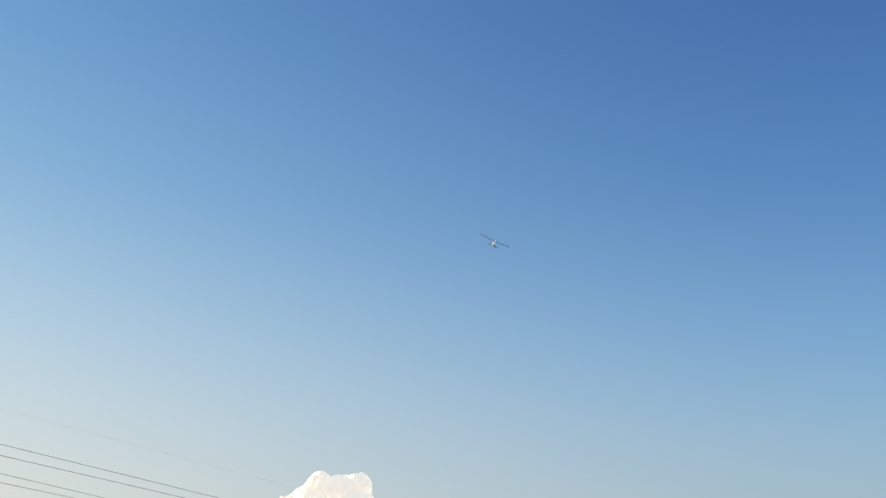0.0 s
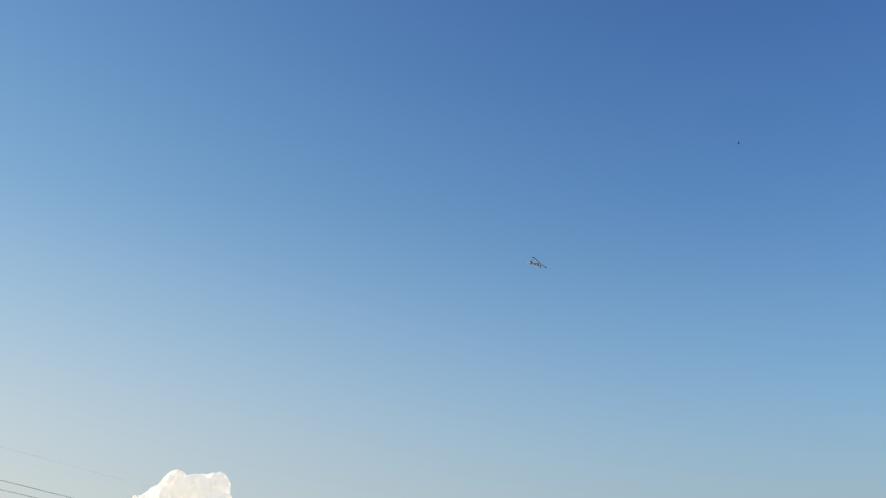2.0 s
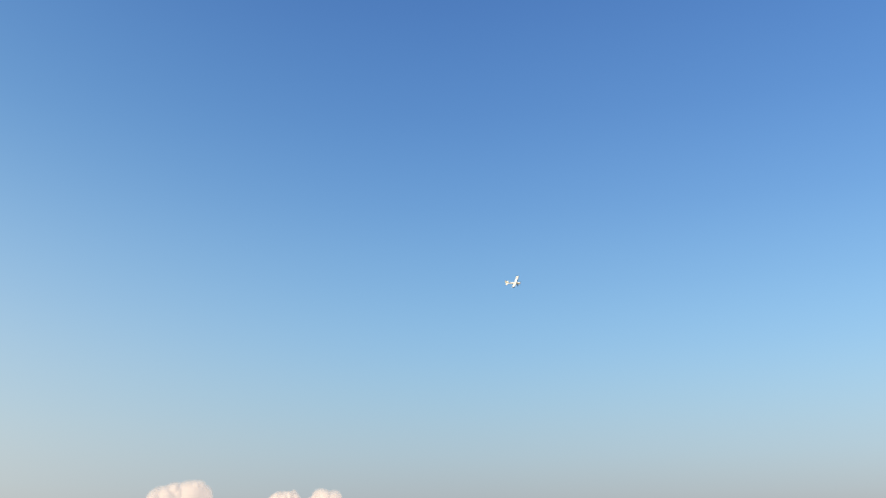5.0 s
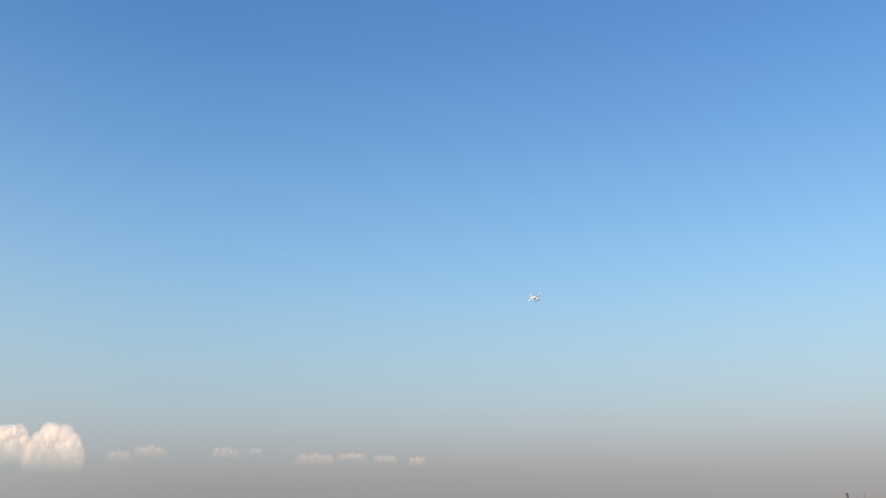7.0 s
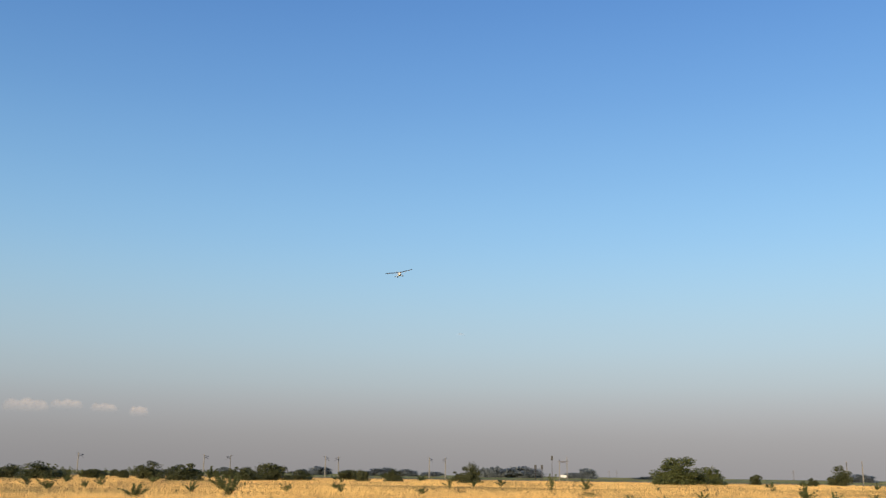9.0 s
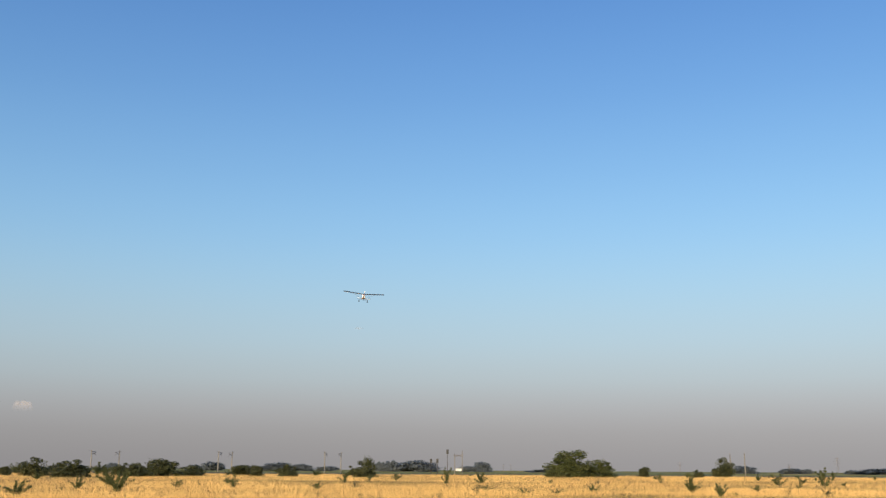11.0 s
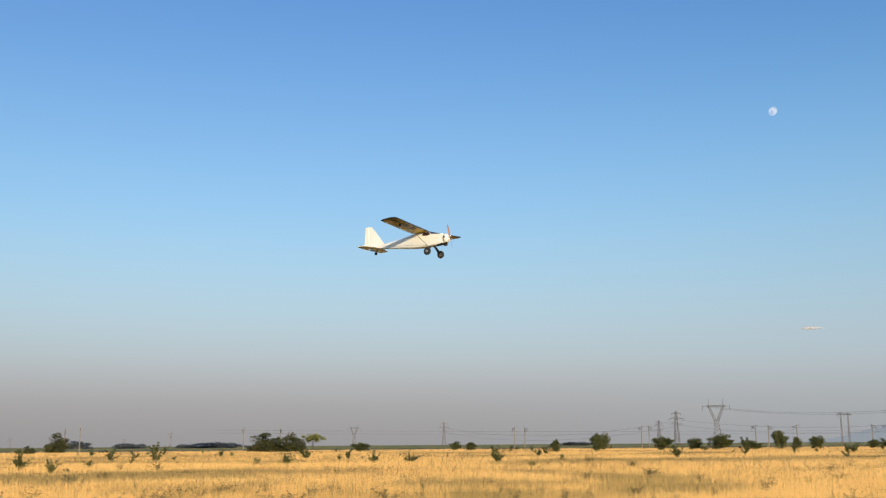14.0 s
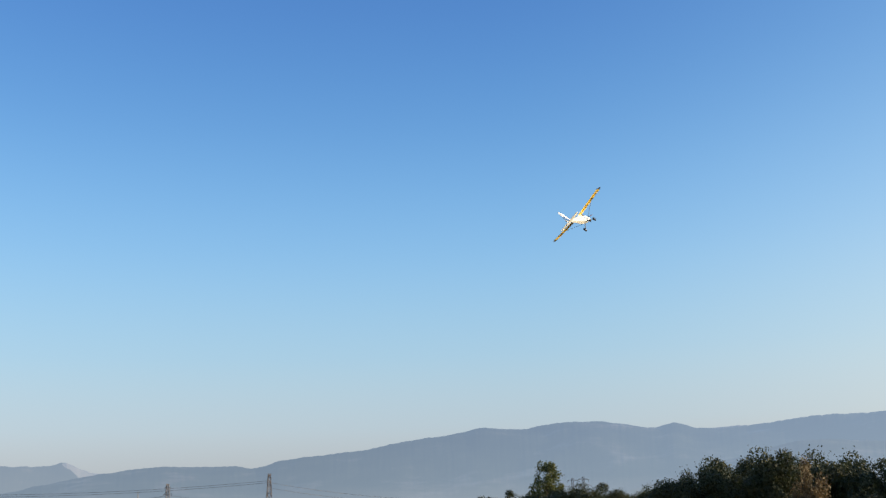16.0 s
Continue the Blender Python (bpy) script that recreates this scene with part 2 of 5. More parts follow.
def cloud_material(name, cover, tint, glow, body=0.75):
    m = bpy.data.materials.new(name)
    m.use_nodes = True
    nt = m.node_tree
    nt.nodes.remove(nt.nodes["Principled BSDF"])
    out = nt.nodes["Material Output"]
    d, tl, tp = (nt.nodes.new("ShaderNodeBsdf" + k) for k in ("Diffuse", "Translucent", "Transparent"))
    d.inputs[0].default_value = tl.inputs[0].default_value = (*(body * (0.3 + 0.62 * v) for v in tint), 1)
    a, c = nt.nodes.new("ShaderNodeMixShader"), nt.nodes.new("ShaderNodeMixShader")
    a.inputs[0].default_value = 0.45
    co, t = nt.nodes.new("ShaderNodeTexCoord"), nt.nodes.new("ShaderNodeTexNoise")
    t.inputs["Scale"].default_value, t.inputs["Detail"].default_value = 0.012, 4
    nt.links.new(co.outputs["Object"], t.inputs["Vector"])
    gz = nt.nodes.new("ShaderNodeSeparateXYZ")
    nt.links.new(co.outputs["Generated"], gz.inputs[0])
    # thinner clouds turn clear towards the base, standing in for low haze
    thick = math_node(nt, "POWER", math_node(nt, "MULTIPLY", math_node(nt, "SUBTRACT", gz.outputs[2], 0.1), 1.5, True), 1.5)
    thick = math_node(nt, "MAXIMUM", thick, 1.0 if cover > 0.8 else 0.0)
    at = nt.nodes.new("ShaderNodeAttribute")
    at.attribute_name = "depth"
    thick = math_node(nt, "MULTIPLY", thick, at.outputs["Fac"])
    nt.links.new(math_node(nt, "MULTIPLY", thick, math_node(nt, "ADD", math_node(nt, "MULTIPLY", math_node(nt, "SUBTRACT", t.outputs["Fac"], 0.5), 0.4), cover, True)), c.inputs[0])
    nt.links.new(d.outputs[0], a.inputs[1])
    nt.links.new(tl.outputs[0], a.inputs[2])
    nt.links.new(tp.outputs[0], c.inputs[1])
    # added emission stands in for light scattered about inside the cloud
    em, ad = nt.nodes.new("ShaderNodeEmission"), nt.nodes.new("ShaderNodeAddShader")
    em.inputs[0].default_value, em.inputs[1].default_value = (*tint, 1), glow
    nt.links.new(a.outputs[0], ad.inputs[0])
    nt.links.new(em.outputs[0], ad.inputs[1])
    nt.links.new(ad.outputs[0], c.inputs[2])
    nt.links.new(c.outputs[0], out.inputs[0])
    return m


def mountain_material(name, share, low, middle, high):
    """Wooded slopes as a far backdrop, kilometres of bright haze painted in as emission."""
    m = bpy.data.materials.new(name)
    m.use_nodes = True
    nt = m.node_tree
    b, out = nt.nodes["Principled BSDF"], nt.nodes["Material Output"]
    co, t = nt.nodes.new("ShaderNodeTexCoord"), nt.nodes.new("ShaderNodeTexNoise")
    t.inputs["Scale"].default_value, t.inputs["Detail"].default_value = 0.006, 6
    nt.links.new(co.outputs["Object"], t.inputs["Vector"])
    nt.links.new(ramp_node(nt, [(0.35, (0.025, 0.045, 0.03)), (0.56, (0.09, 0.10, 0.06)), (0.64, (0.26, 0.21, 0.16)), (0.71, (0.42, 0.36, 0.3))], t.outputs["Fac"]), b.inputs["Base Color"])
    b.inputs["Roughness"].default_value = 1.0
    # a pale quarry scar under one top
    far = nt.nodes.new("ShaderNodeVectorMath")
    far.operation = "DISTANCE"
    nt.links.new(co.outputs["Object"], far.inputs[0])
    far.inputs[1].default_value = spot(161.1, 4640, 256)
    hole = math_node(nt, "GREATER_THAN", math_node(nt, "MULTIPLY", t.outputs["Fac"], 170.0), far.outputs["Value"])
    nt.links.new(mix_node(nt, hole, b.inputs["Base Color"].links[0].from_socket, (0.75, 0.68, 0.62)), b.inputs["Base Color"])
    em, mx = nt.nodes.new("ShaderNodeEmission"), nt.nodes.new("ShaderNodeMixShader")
    # painted haze, paler low down as in thicker air
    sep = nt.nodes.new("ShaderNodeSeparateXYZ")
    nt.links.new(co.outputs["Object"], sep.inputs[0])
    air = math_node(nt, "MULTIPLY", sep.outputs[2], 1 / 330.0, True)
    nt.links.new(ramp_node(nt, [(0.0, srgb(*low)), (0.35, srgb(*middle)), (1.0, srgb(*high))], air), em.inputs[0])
    # painted haze glows brighter on the sun's side
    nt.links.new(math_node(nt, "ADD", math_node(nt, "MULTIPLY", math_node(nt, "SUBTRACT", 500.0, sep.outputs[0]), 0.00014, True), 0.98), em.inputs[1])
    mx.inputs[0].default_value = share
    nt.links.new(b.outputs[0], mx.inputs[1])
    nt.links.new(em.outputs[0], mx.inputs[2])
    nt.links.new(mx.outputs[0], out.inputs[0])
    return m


# ---- mesh helpers ----
def mesh_of(name, bm, material, smooth=False):
    me = bpy.data.meshes.new(name)
    bm.normal_update()
    bm.to_mesh(me)
    bm.free()
    me.materials.append(material)
    if smooth:
        for p in me.polygons:
            p.use_smooth = True
    return me


def part(name, bm, material, parent, label="", smooth=False):
    ob = new(name, mesh_of(name, bm, material, smooth))
    ob.parent = parent
    if label:
        ob["label"] = label
    return ob


def box(bm, cx, cy, cz, sx, sy, sz, m=None):
    t = Matrix.Translation((cx, cy, cz)) @ Matrix.Diagonal((sx, sy, sz, 1))
    bmesh.ops.create_cube(bm, size=1, matrix=m @ t if m else t)
    return bm


def rod(bm, a, b, r, r2=None, n=6):
    a, b = Vector(a), Vector(b)
    d = b - a
    m = Matrix.Translation((a + b) / 2) @ d.to_track_quat("Z", "Y").to_matrix().to_4x4()
    bmesh.ops.create_cone(bm, cap_ends=True, segments=n, radius1=r, radius2=r if r2 is None else r2, depth=d.length, matrix=m)
    return bm


def loft(bm, sections):
    """Skin a list of closed loops of equal length and cap the ends."""
    rings = [[bm.verts.new(p) for p in s] for s in sections]
    n = len(rings[0])
    for a, b in zip(rings, rings[1:]):
        for k in range(n):
            bm.faces.new((a[k], a[(k + 1) % n], b[(k + 1) % n], b[k]))
    bm.faces.new(rings[0][::-1])
    bm.faces.new(rings[-1])
    bmesh.ops.recalc_face_normals(bm, faces=bm.faces)
    return bm


def lathe(bm, profile, n=20, axis="y"):
    """Spin (radius, along) pairs round an axis."""
    rings = []
    for r, h in profile:
        ring = []
        for k in range(n):
            a = 2 * math.pi * k / n
            c, s = r * math.cos(a), r * math.sin(a)
            ring.append({"y": (c, h, s), "x": (h, c, s), "z": (c, s, h)}[axis])
        rings.append(ring)
    return loft(bm, rings)


def thing(name, at, label, category, group="", turn=0.0):
    ob = new(name)
    ob.empty_display_size = 0.5
    ob.matrix_world = pose(at[0], at[1], at[2], 0, 0, turn)
    return tagged(ob, label, category, group)


# ---- ground, distance ----
def make_ground():
    radii = [0, 6, 12, 18, 24, 30, 37, 45, 55, 68, 85, 110, 140, 180, 230, 300, 380, 480, 620, 820, 1100, 1500, 2200, 3200, 4950]
    n, verts, faces = 180, [], []
    for i, r in enumerate(radii):
        for k in range(n):
            a = 2 * math.pi * k / n
            x, y = r * math.cos(a), r * math.sin(a)
            h = 0.0 if r < 4 else 0.10 * noise.noise((x * 0.05, y * 0.05, 3)) * min(1, r / 20)
            verts.append((x, y, h - (0.06 if r > 200 else 0)))
    for i in range(len(radii) - 1):
        for k in range(n):
            a, b = i * n + k, i * n + (k + 1) % n
            faces.append((a, a + n, b + n, b))
    me = bpy.data.meshes.new("ground")
    me.from_pydata(verts, [], faces)
    me.materials.append(ground_material())
    for p in me.polygons:
        p.use_smooth = True
    ob = new("ground", me)
    me.validate()
    return tagged(ob, "flat dry golden meadow running out to green fields", "ground", kind="structure")


make_ground()

# rises along the range (heading, softness, degrees) and single tops on it
RISES = [(152, 1.2, 1.2), (155, 1.2, 0.64), (159, 1.3, 0.99), (163, 1, 0.24), (171.2, 0.6, 0.38), (174.5, 1.2, 0.24), (178, 1.2, 0.62), (181, 1, 0.31), (192, 1.2, -0.35), (199, 1, 0.24), (215, 3, -0.1), (226, 3, -1.72), (233, 3, -2.17)]
TOPS = [(164.5, 1.5, 0.1), (170, 0.9, -0.16), (182.8, 1.3, 0.26), (187.5, 1.8, 0.33), (189.8, 1.5, 0.23), (193.4, 0.8, 0.3)]
SECOND_RISES = [(144, 1.2, 1.28), (148, 0.9, 1.44), (149.8, 0.7, 0.01), (153.6, 0.7, 0.7), (161.2, 0.5, -0.08), (166, 2.5, -3.22)]
SECOND_TOPS = [(151, 0.8, 0.09), (155, 1.3, 0.27), (160.1, 0.7, 0.32), (157, 1.2, -0.07)]
FAINT_RISES = [(136, 1.0, 1.1), (143.5, 1.2, 0.75), (148, 1.5, 0.55), (153, 2.0, -0.9), (162, 3.0, -1.5)]
FAINT_TOPS = [(140.6, 1.2, 0.22)]
FOOT_RISES = [(188, 1.5, 1.4), (193.5, 1.5, 1.0), (197.2, 1.3, 0.9), (205, 2, -0.35), (232, 6, -2.5)]
FOOT_TOPS = [(200.5, 2.0, 0.2)]


def ridge(rises, tops, az):
    return sum(k / (1 + math.exp(-(az - c) / w)) for c, w, k in rises) + sum(k * math.exp(-((az - c) / w) ** 2) for c, w, k in tops) + 0.03 * noise.noise((az * 1.3, 0, 7)) + 0.02 * noise.noise((az * 5, 0, 9))


def make_mountain(name, rises, tops, a0, a1, near, far, label, material):
    verts, faces = [], []
    na, nr = int((a1 - a0) * 18), 30
    for i in range(na + 1):
        az = a0 + (a1 - a0) * i / na
        el = max(0.0, ridge(rises, tops, az))
        for k in range(nr + 1):
            u = k / nr
            d = near + (far - near) * u
            p = spot(az, d)
            top = far * math.tan(radians(el)) * (u * u * (3 - 2 * u)) ** 1.15
            n1 = noise.noise((p.x * 0.0016, p.y * 0.0016, 1)) + 0.5 * noise.noise((p.x * 0.005, p.y * 0.005, 2))
            top *= 1 + 0.2 * n1 * math.sin(math.pi * u)
            top += (4 * noise.noise((p.x * 0.02, p.y * 0.02, 5)) + 1.6 * noise.noise((p.x * 0.06, p.y * 0.06, 6))) * u
            verts.append((p.x, p.y, max(top, 0) + (0 if k else -2)))
    for i in range(na):
        for k in range(nr):
            a = i * (nr + 1) + k
            faces.append((a, a + nr + 1, a + nr + 2, a + 1))
    me = bpy.data.meshes.new(name)
    me.from_pydata(verts, [], faces)
    me.materials.append(material)
    for p in me.polygons:
        p.use_smooth = True
    return tagged(new(name, me), label, "mountain", kind="structure")


# share sets how much painted haze glow covers each range's slopes
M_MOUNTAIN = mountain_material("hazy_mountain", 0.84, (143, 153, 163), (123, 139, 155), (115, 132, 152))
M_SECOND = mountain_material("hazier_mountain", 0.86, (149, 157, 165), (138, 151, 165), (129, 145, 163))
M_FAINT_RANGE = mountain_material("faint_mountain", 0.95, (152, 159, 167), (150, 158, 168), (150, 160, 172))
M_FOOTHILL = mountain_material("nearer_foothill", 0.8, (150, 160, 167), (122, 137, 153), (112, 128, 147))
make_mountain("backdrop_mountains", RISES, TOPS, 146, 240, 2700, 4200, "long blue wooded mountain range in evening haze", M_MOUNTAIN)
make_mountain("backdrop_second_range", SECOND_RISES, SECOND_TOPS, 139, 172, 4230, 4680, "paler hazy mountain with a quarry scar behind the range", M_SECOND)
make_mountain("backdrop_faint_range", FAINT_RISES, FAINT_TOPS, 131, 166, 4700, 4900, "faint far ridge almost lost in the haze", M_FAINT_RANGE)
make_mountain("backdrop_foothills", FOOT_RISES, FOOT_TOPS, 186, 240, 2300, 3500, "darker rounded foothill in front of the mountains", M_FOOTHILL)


# ---- clouds and moon ----
def cloud(az, el, dist, width, height, seed, material, label, tops=(0.5, 0.8, 1.0, 0.95, 0.6), base=0.0, soft=0.04):
    """A closed heap of billows: the outer skin of many puffs, piled up to the tops given along its width."""
    rnd = random.Random(seed)
    size = min(height, width * 0.6)
    puffs = []

    def top_at(u):
        q = (u + 0.5) * (len(tops) - 1)
        k = min(int(q), len(tops) - 2)
        f = q - k
        f = f * f * (3 - 2 * f)
        return tops[k] * (1 - f) + tops[k + 1] * f
    # large puffs first, then smaller ones budding from their faces
    for k in range(95):
        u = rnd.uniform(-0.47, 0.47)
        r = size * (rnd.uniform(0.12, 0.21) if soft < 0.1 else rnd.uniform(0.15, 0.27))
        t = top_at(u) * height - r
        v = t * (rnd.random() if k % 3 else rnd.uniform(0.9, 1.0))
        puffs.append((u * (width - r), max(v, base * height), rnd.uniform(-0.1, 0.1) * size, r))
    for share, least, most in ((150, 0.32, 0.5), (420, 0.3, 0.45)) if soft < 0.1 else ((60, 0.4, 0.6),):
        parents = list(puffs)
        for k in range(share):
            px, pz, py, r = parents[rnd.randrange(len(parents))]
            a, e = rnd.uniform(0, 2 * math.pi), rnd.uniform(0.0, 0.5 * math.pi)
            q = r * rnd.uniform(least, most)
            x, z = px + math.cos(a) * math.cos(e) * r * 0.9, pz + math.sin(a) * math.cos(e) * r * 0.9
            if z + q < top_at(min(0.5, max(-0.5, x / width))) * height * 1.01:
                puffs.append((x, z, py - math.sin(e) * r * 0.9, q))
    nx, nz = (220, 132) if soft < 0.5 and height > 100 else (130, 70)
    gx, gz = np.meshgrid(np.linspace(-0.56, 0.56, nx) * width, np.linspace(-0.25, 1.08, nz) * height, indexing="ij")
    front, back = np.full(gx.shape, 1e9), np.full(gx.shape, -1e9)
    for px, pz, py, r in puffs:
        h = r * r - (gx - px) ** 2 - (gz - pz) ** 2
        d = np.sqrt(np.maximum(h, 0))
        front = np.where(h > 0, np.minimum(front, py - d), front)
        back = np.where(h > 0, np.maximum(back, py + d), back)
    inside = front < 1e8
    # close the gaps inside the heap
    for i in range(nx):
        js = np.nonzero(inside[i])[0]
        if len(js):
            gap = np.arange(js[0], js[-1] + 1)
            front[i, gap], back[i, gap] = np.interp(gap, js, front[i, js]), np.interp(gap, js, back[i, js])
            inside[i, gap] = True
    # soften the creases between puffs
    for _ in range(2 if soft < 0.1 else 8):
        for g in (front, back):
            v, n = np.where(inside, g, 0.0), inside.astype(float)
            tot = sum(np.roll(v, k, ax) for ax in (0, 1) for k in (-1, 1)) + v
            cnt = sum(np.roll(n, k, ax) for ax in (0, 1) for k in (-1, 1)) + n
            g[inside] = (tot / np.maximum(cnt, 1))[inside]
    middle = np.where(inside, (front + back) / 2, 0)
    # hazy clouds keep only a low relief
    relief = 1.0 if soft < 0.1 else 0.55
    front, back = middle + relief * (front - middle), middle + relief * (back - middle)
    # thin towards its rim
    body = inside.astype(float)
    for _ in range(4 if soft < 0.1 else int(400 * soft)):
        body = (sum(np.roll(body, k, ax) for ax in (0, 1) for k in (-1, 1)) + body) / 5
    body = np.clip((body - 0.5) * 2.1, 0, 1)
    index = -np.ones(gx.shape, int)
    verts, faces, depth = [], [], []
    for i in range(nx):
        for j in range(nz):
            if inside[i, j]:
                index[i, j] = len(verts)
                rim = not (0 < i < nx - 1 and 0 < j < nz - 1 and inside[i - 1:i + 2, j - 1:j + 2].all())
                depth += [body[i, j]] * 2
                verts += [(gx[i, j], middle[i, j] if rim else front[i, j], gz[i, j]), (gx[i, j], middle[i, j] if rim else back[i, j], gz[i, j])]
    for i in range(nx - 1):
        for j in range(nz - 1):
            q = (index[i, j], index[i + 1, j], index[i + 1, j + 1], index[i, j + 1])
            if min(q) >= 0:
                faces.append(q)
                faces.append(tuple(k + 1 for k in q[::-1]))
    me = bpy.data.meshes.new("cloud")
    me.from_pydata(verts, [], faces)
    me.materials.append(material)
    for p in me.polygons:
        p.use_smooth = True
    me.attributes.new("depth", "FLOAT", "POINT").data.foreach_set("value", depth)
    ob = new("cloud", me)
    ob.matrix_world = pose(*spot(az, dist, EYE + dist * math.tan(radians(el))), 0, 0, -az)
    return tagged(ob, label, "cloud", "evening clouds")


M_CLOUD = cloud_material("bright_cloud", 1.1, (1.0, 0.95, 0.86), 0.4, 0.92)
M_CLOUD_THIN = cloud_material("hazy_cloud", 0.78, (1.0, 0.83, 0.73), 0.5, 0.55)
M_WISP = cloud_material("thin_wisp", 0.26, (1.0, 0.8, 0.71), 0.3, 0.6)


def sky_cloud(az, low, high, span, seed, material, label, tops=(0.5, 0.8, 1.0, 0.95, 0.6), base=0.0, soft=0.04, dist=4300):
    k = dist * math.radians(1)
    cloud(az, low, dist, span * k, (high - low) * k, seed, material, label, tops, base, soft)


sky_cloud(-0.75, 6.4, 9.95, 5.9, 3, M_CLOUD, "bright white cumulus cloud with a cauliflower top", (0.4, 0.62, 0.74, 0.98, 0.96, 0.97, 1.0, 0.55))
for az, low, high, span, seed, tops in ((27.6, 1.9, 5.65, 4.4, 5, (0.6, 0.9, 0.95, 1.0, 0.55)), (32.9, 2.4, 5.1, 2.9, 8, (0.55, 0.85, 0.97, 1.0, 0.7)), (35.35, 1.7, 5.27, 3.0, 11, (0.5, 0.85, 1.0, 0.96, 1.0, 0.6))):
    sky_cloud(az, low, high, span, seed, M_CLOUD_THIN, "pale pink cumulus cloud fading into haze below", tops, 0.25, 0.3)
for az, low, high, span, seed in ((38.7, 3.0, 3.85, 1.4, 14), (40.3, 3.2, 4.15, 1.9, 17), (44.3, 3.3, 4.05, 1.6, 19), (45.9, 3.5, 3.95, 0.7, 23),
                                  (49.2, 2.9, 3.75, 2.4, 29), (51.2, 3.1, 3.75, 1.8, 31), (53.1, 3.0, 3.6, 1.5, 37), (54.9, 2.8, 3.5, 1.0, 41)):
    sky_cloud(az, low, high, span, seed, M_WISP, "small faint pink cloud low over the haze", (0.6, 0.95, 0.7, 1.0, 0.8, 0.9, 0.5), base=0.15, soft=0.35)
M_FAINT = cloud_material("faint_wisp", 0.25, (1.0, 0.85, 0.78), 0.1)
M_STREAK = cloud_material("pale_streak", 0.85, (1.0, 0.88, 0.82), 0.16)


def streak(az, el, span, tall, material):
    """A thin lens of cloud, full in its middle and fading to the rim."""
    dist = 4300
    k = dist * math.radians(1)
    verts, faces, depth = [], [], []
    n = 40
    for side in (-1, 1):
        for i in range(9):
            r = i / 8
            for q in range(n):
                a = 2 * math.pi * q / n
                w = 1 + 0.25 * noise.noise((math.cos(a) * 1.3, math.sin(a) * 1.3, az))
                verts.append((math.cos(a) * r * w * span * k / 2, side * 12 * (1 - r * r), math.sin(a) * r * w * tall * k / 2))
                depth.append(1 - r ** 1.5)
        for i in range(8):
            for q in range(n):
                b = (0 if side < 0 else 9 * n) + i * n
                f = (b + q, b + (q + 1) % n, b + n + (q + 1) % n, b + n + q)
                faces.append(f if side < 0 else f[::-1])
    me = bpy.data.meshes.new("cloud")
    me.from_pydata(verts, [], faces)
    me.materials.append(material)
    me.attributes.new("depth", "FLOAT", "POINT").data.foreach_set("value", depth)
    ob = new("cloud", me)
    ob.matrix_world = pose(*spot(az, dist, EYE + dist * math.tan(radians(el))), 0, 0, -az)
    return tagged(ob, "tiny thin wisp of cloud", "cloud", "evening clouds")


for az, el, span, tall in ((72.6, 7.85, 0.6, 0.2), (133.9, 6.0, 1.3, 0.22), (141.2, 4.3, 0.9, 0.16)):
    streak(az, el, span, tall, M_STREAK if az == 133.9 else M_FAINT)


def make_moon():
    m = bpy.data.materials.new("daylight_moon")
    m.use_nodes = True
    nt = m.node_tree
    nt.nodes.remove(nt.nodes["Principled BSDF"])
    co, t = nt.nodes.new("ShaderNodeTexCoord"), nt.nodes.new("ShaderNodeTexNoise")
    t.inputs["Scale"].default_value, t.inputs["Detail"].default_value = 0.05, 3
    nt.links.new(co.outputs["Object"], t.inputs["Vector"])
    em = nt.nodes.new("ShaderNodeEmission")
    nt.links.new(ramp_node(nt, [(0.4, srgb(172, 197, 230)), (0.6, srgb(210, 224, 240))], t.outputs["Fac"]), em.inputs[0])
    nt.links.new(em.outputs[0], nt.nodes["Material Output"].inputs[0])
    # gibbous: the far limb is cut away by the terminator
    bm = bmesh.new()
    bmesh.ops.create_uvsphere(bm, u_segments=32, v_segments=20, radius=19.5)
    for v in bm.verts:
        if v.co.x < 0:
            v.co.x *= 0.72
    ob = new("moon", mesh_of("moon", bm, m, True))
    ob.matrix_world = look(spot(132.8, 4300, EYE + 4300 * math.tan(radians(17.8))), (0, 0, EYE), 35)
    ob.visible_shadow = True
    tagged(ob, "pale gibbous daytime moon with grey seas", "moon")


make_moon()


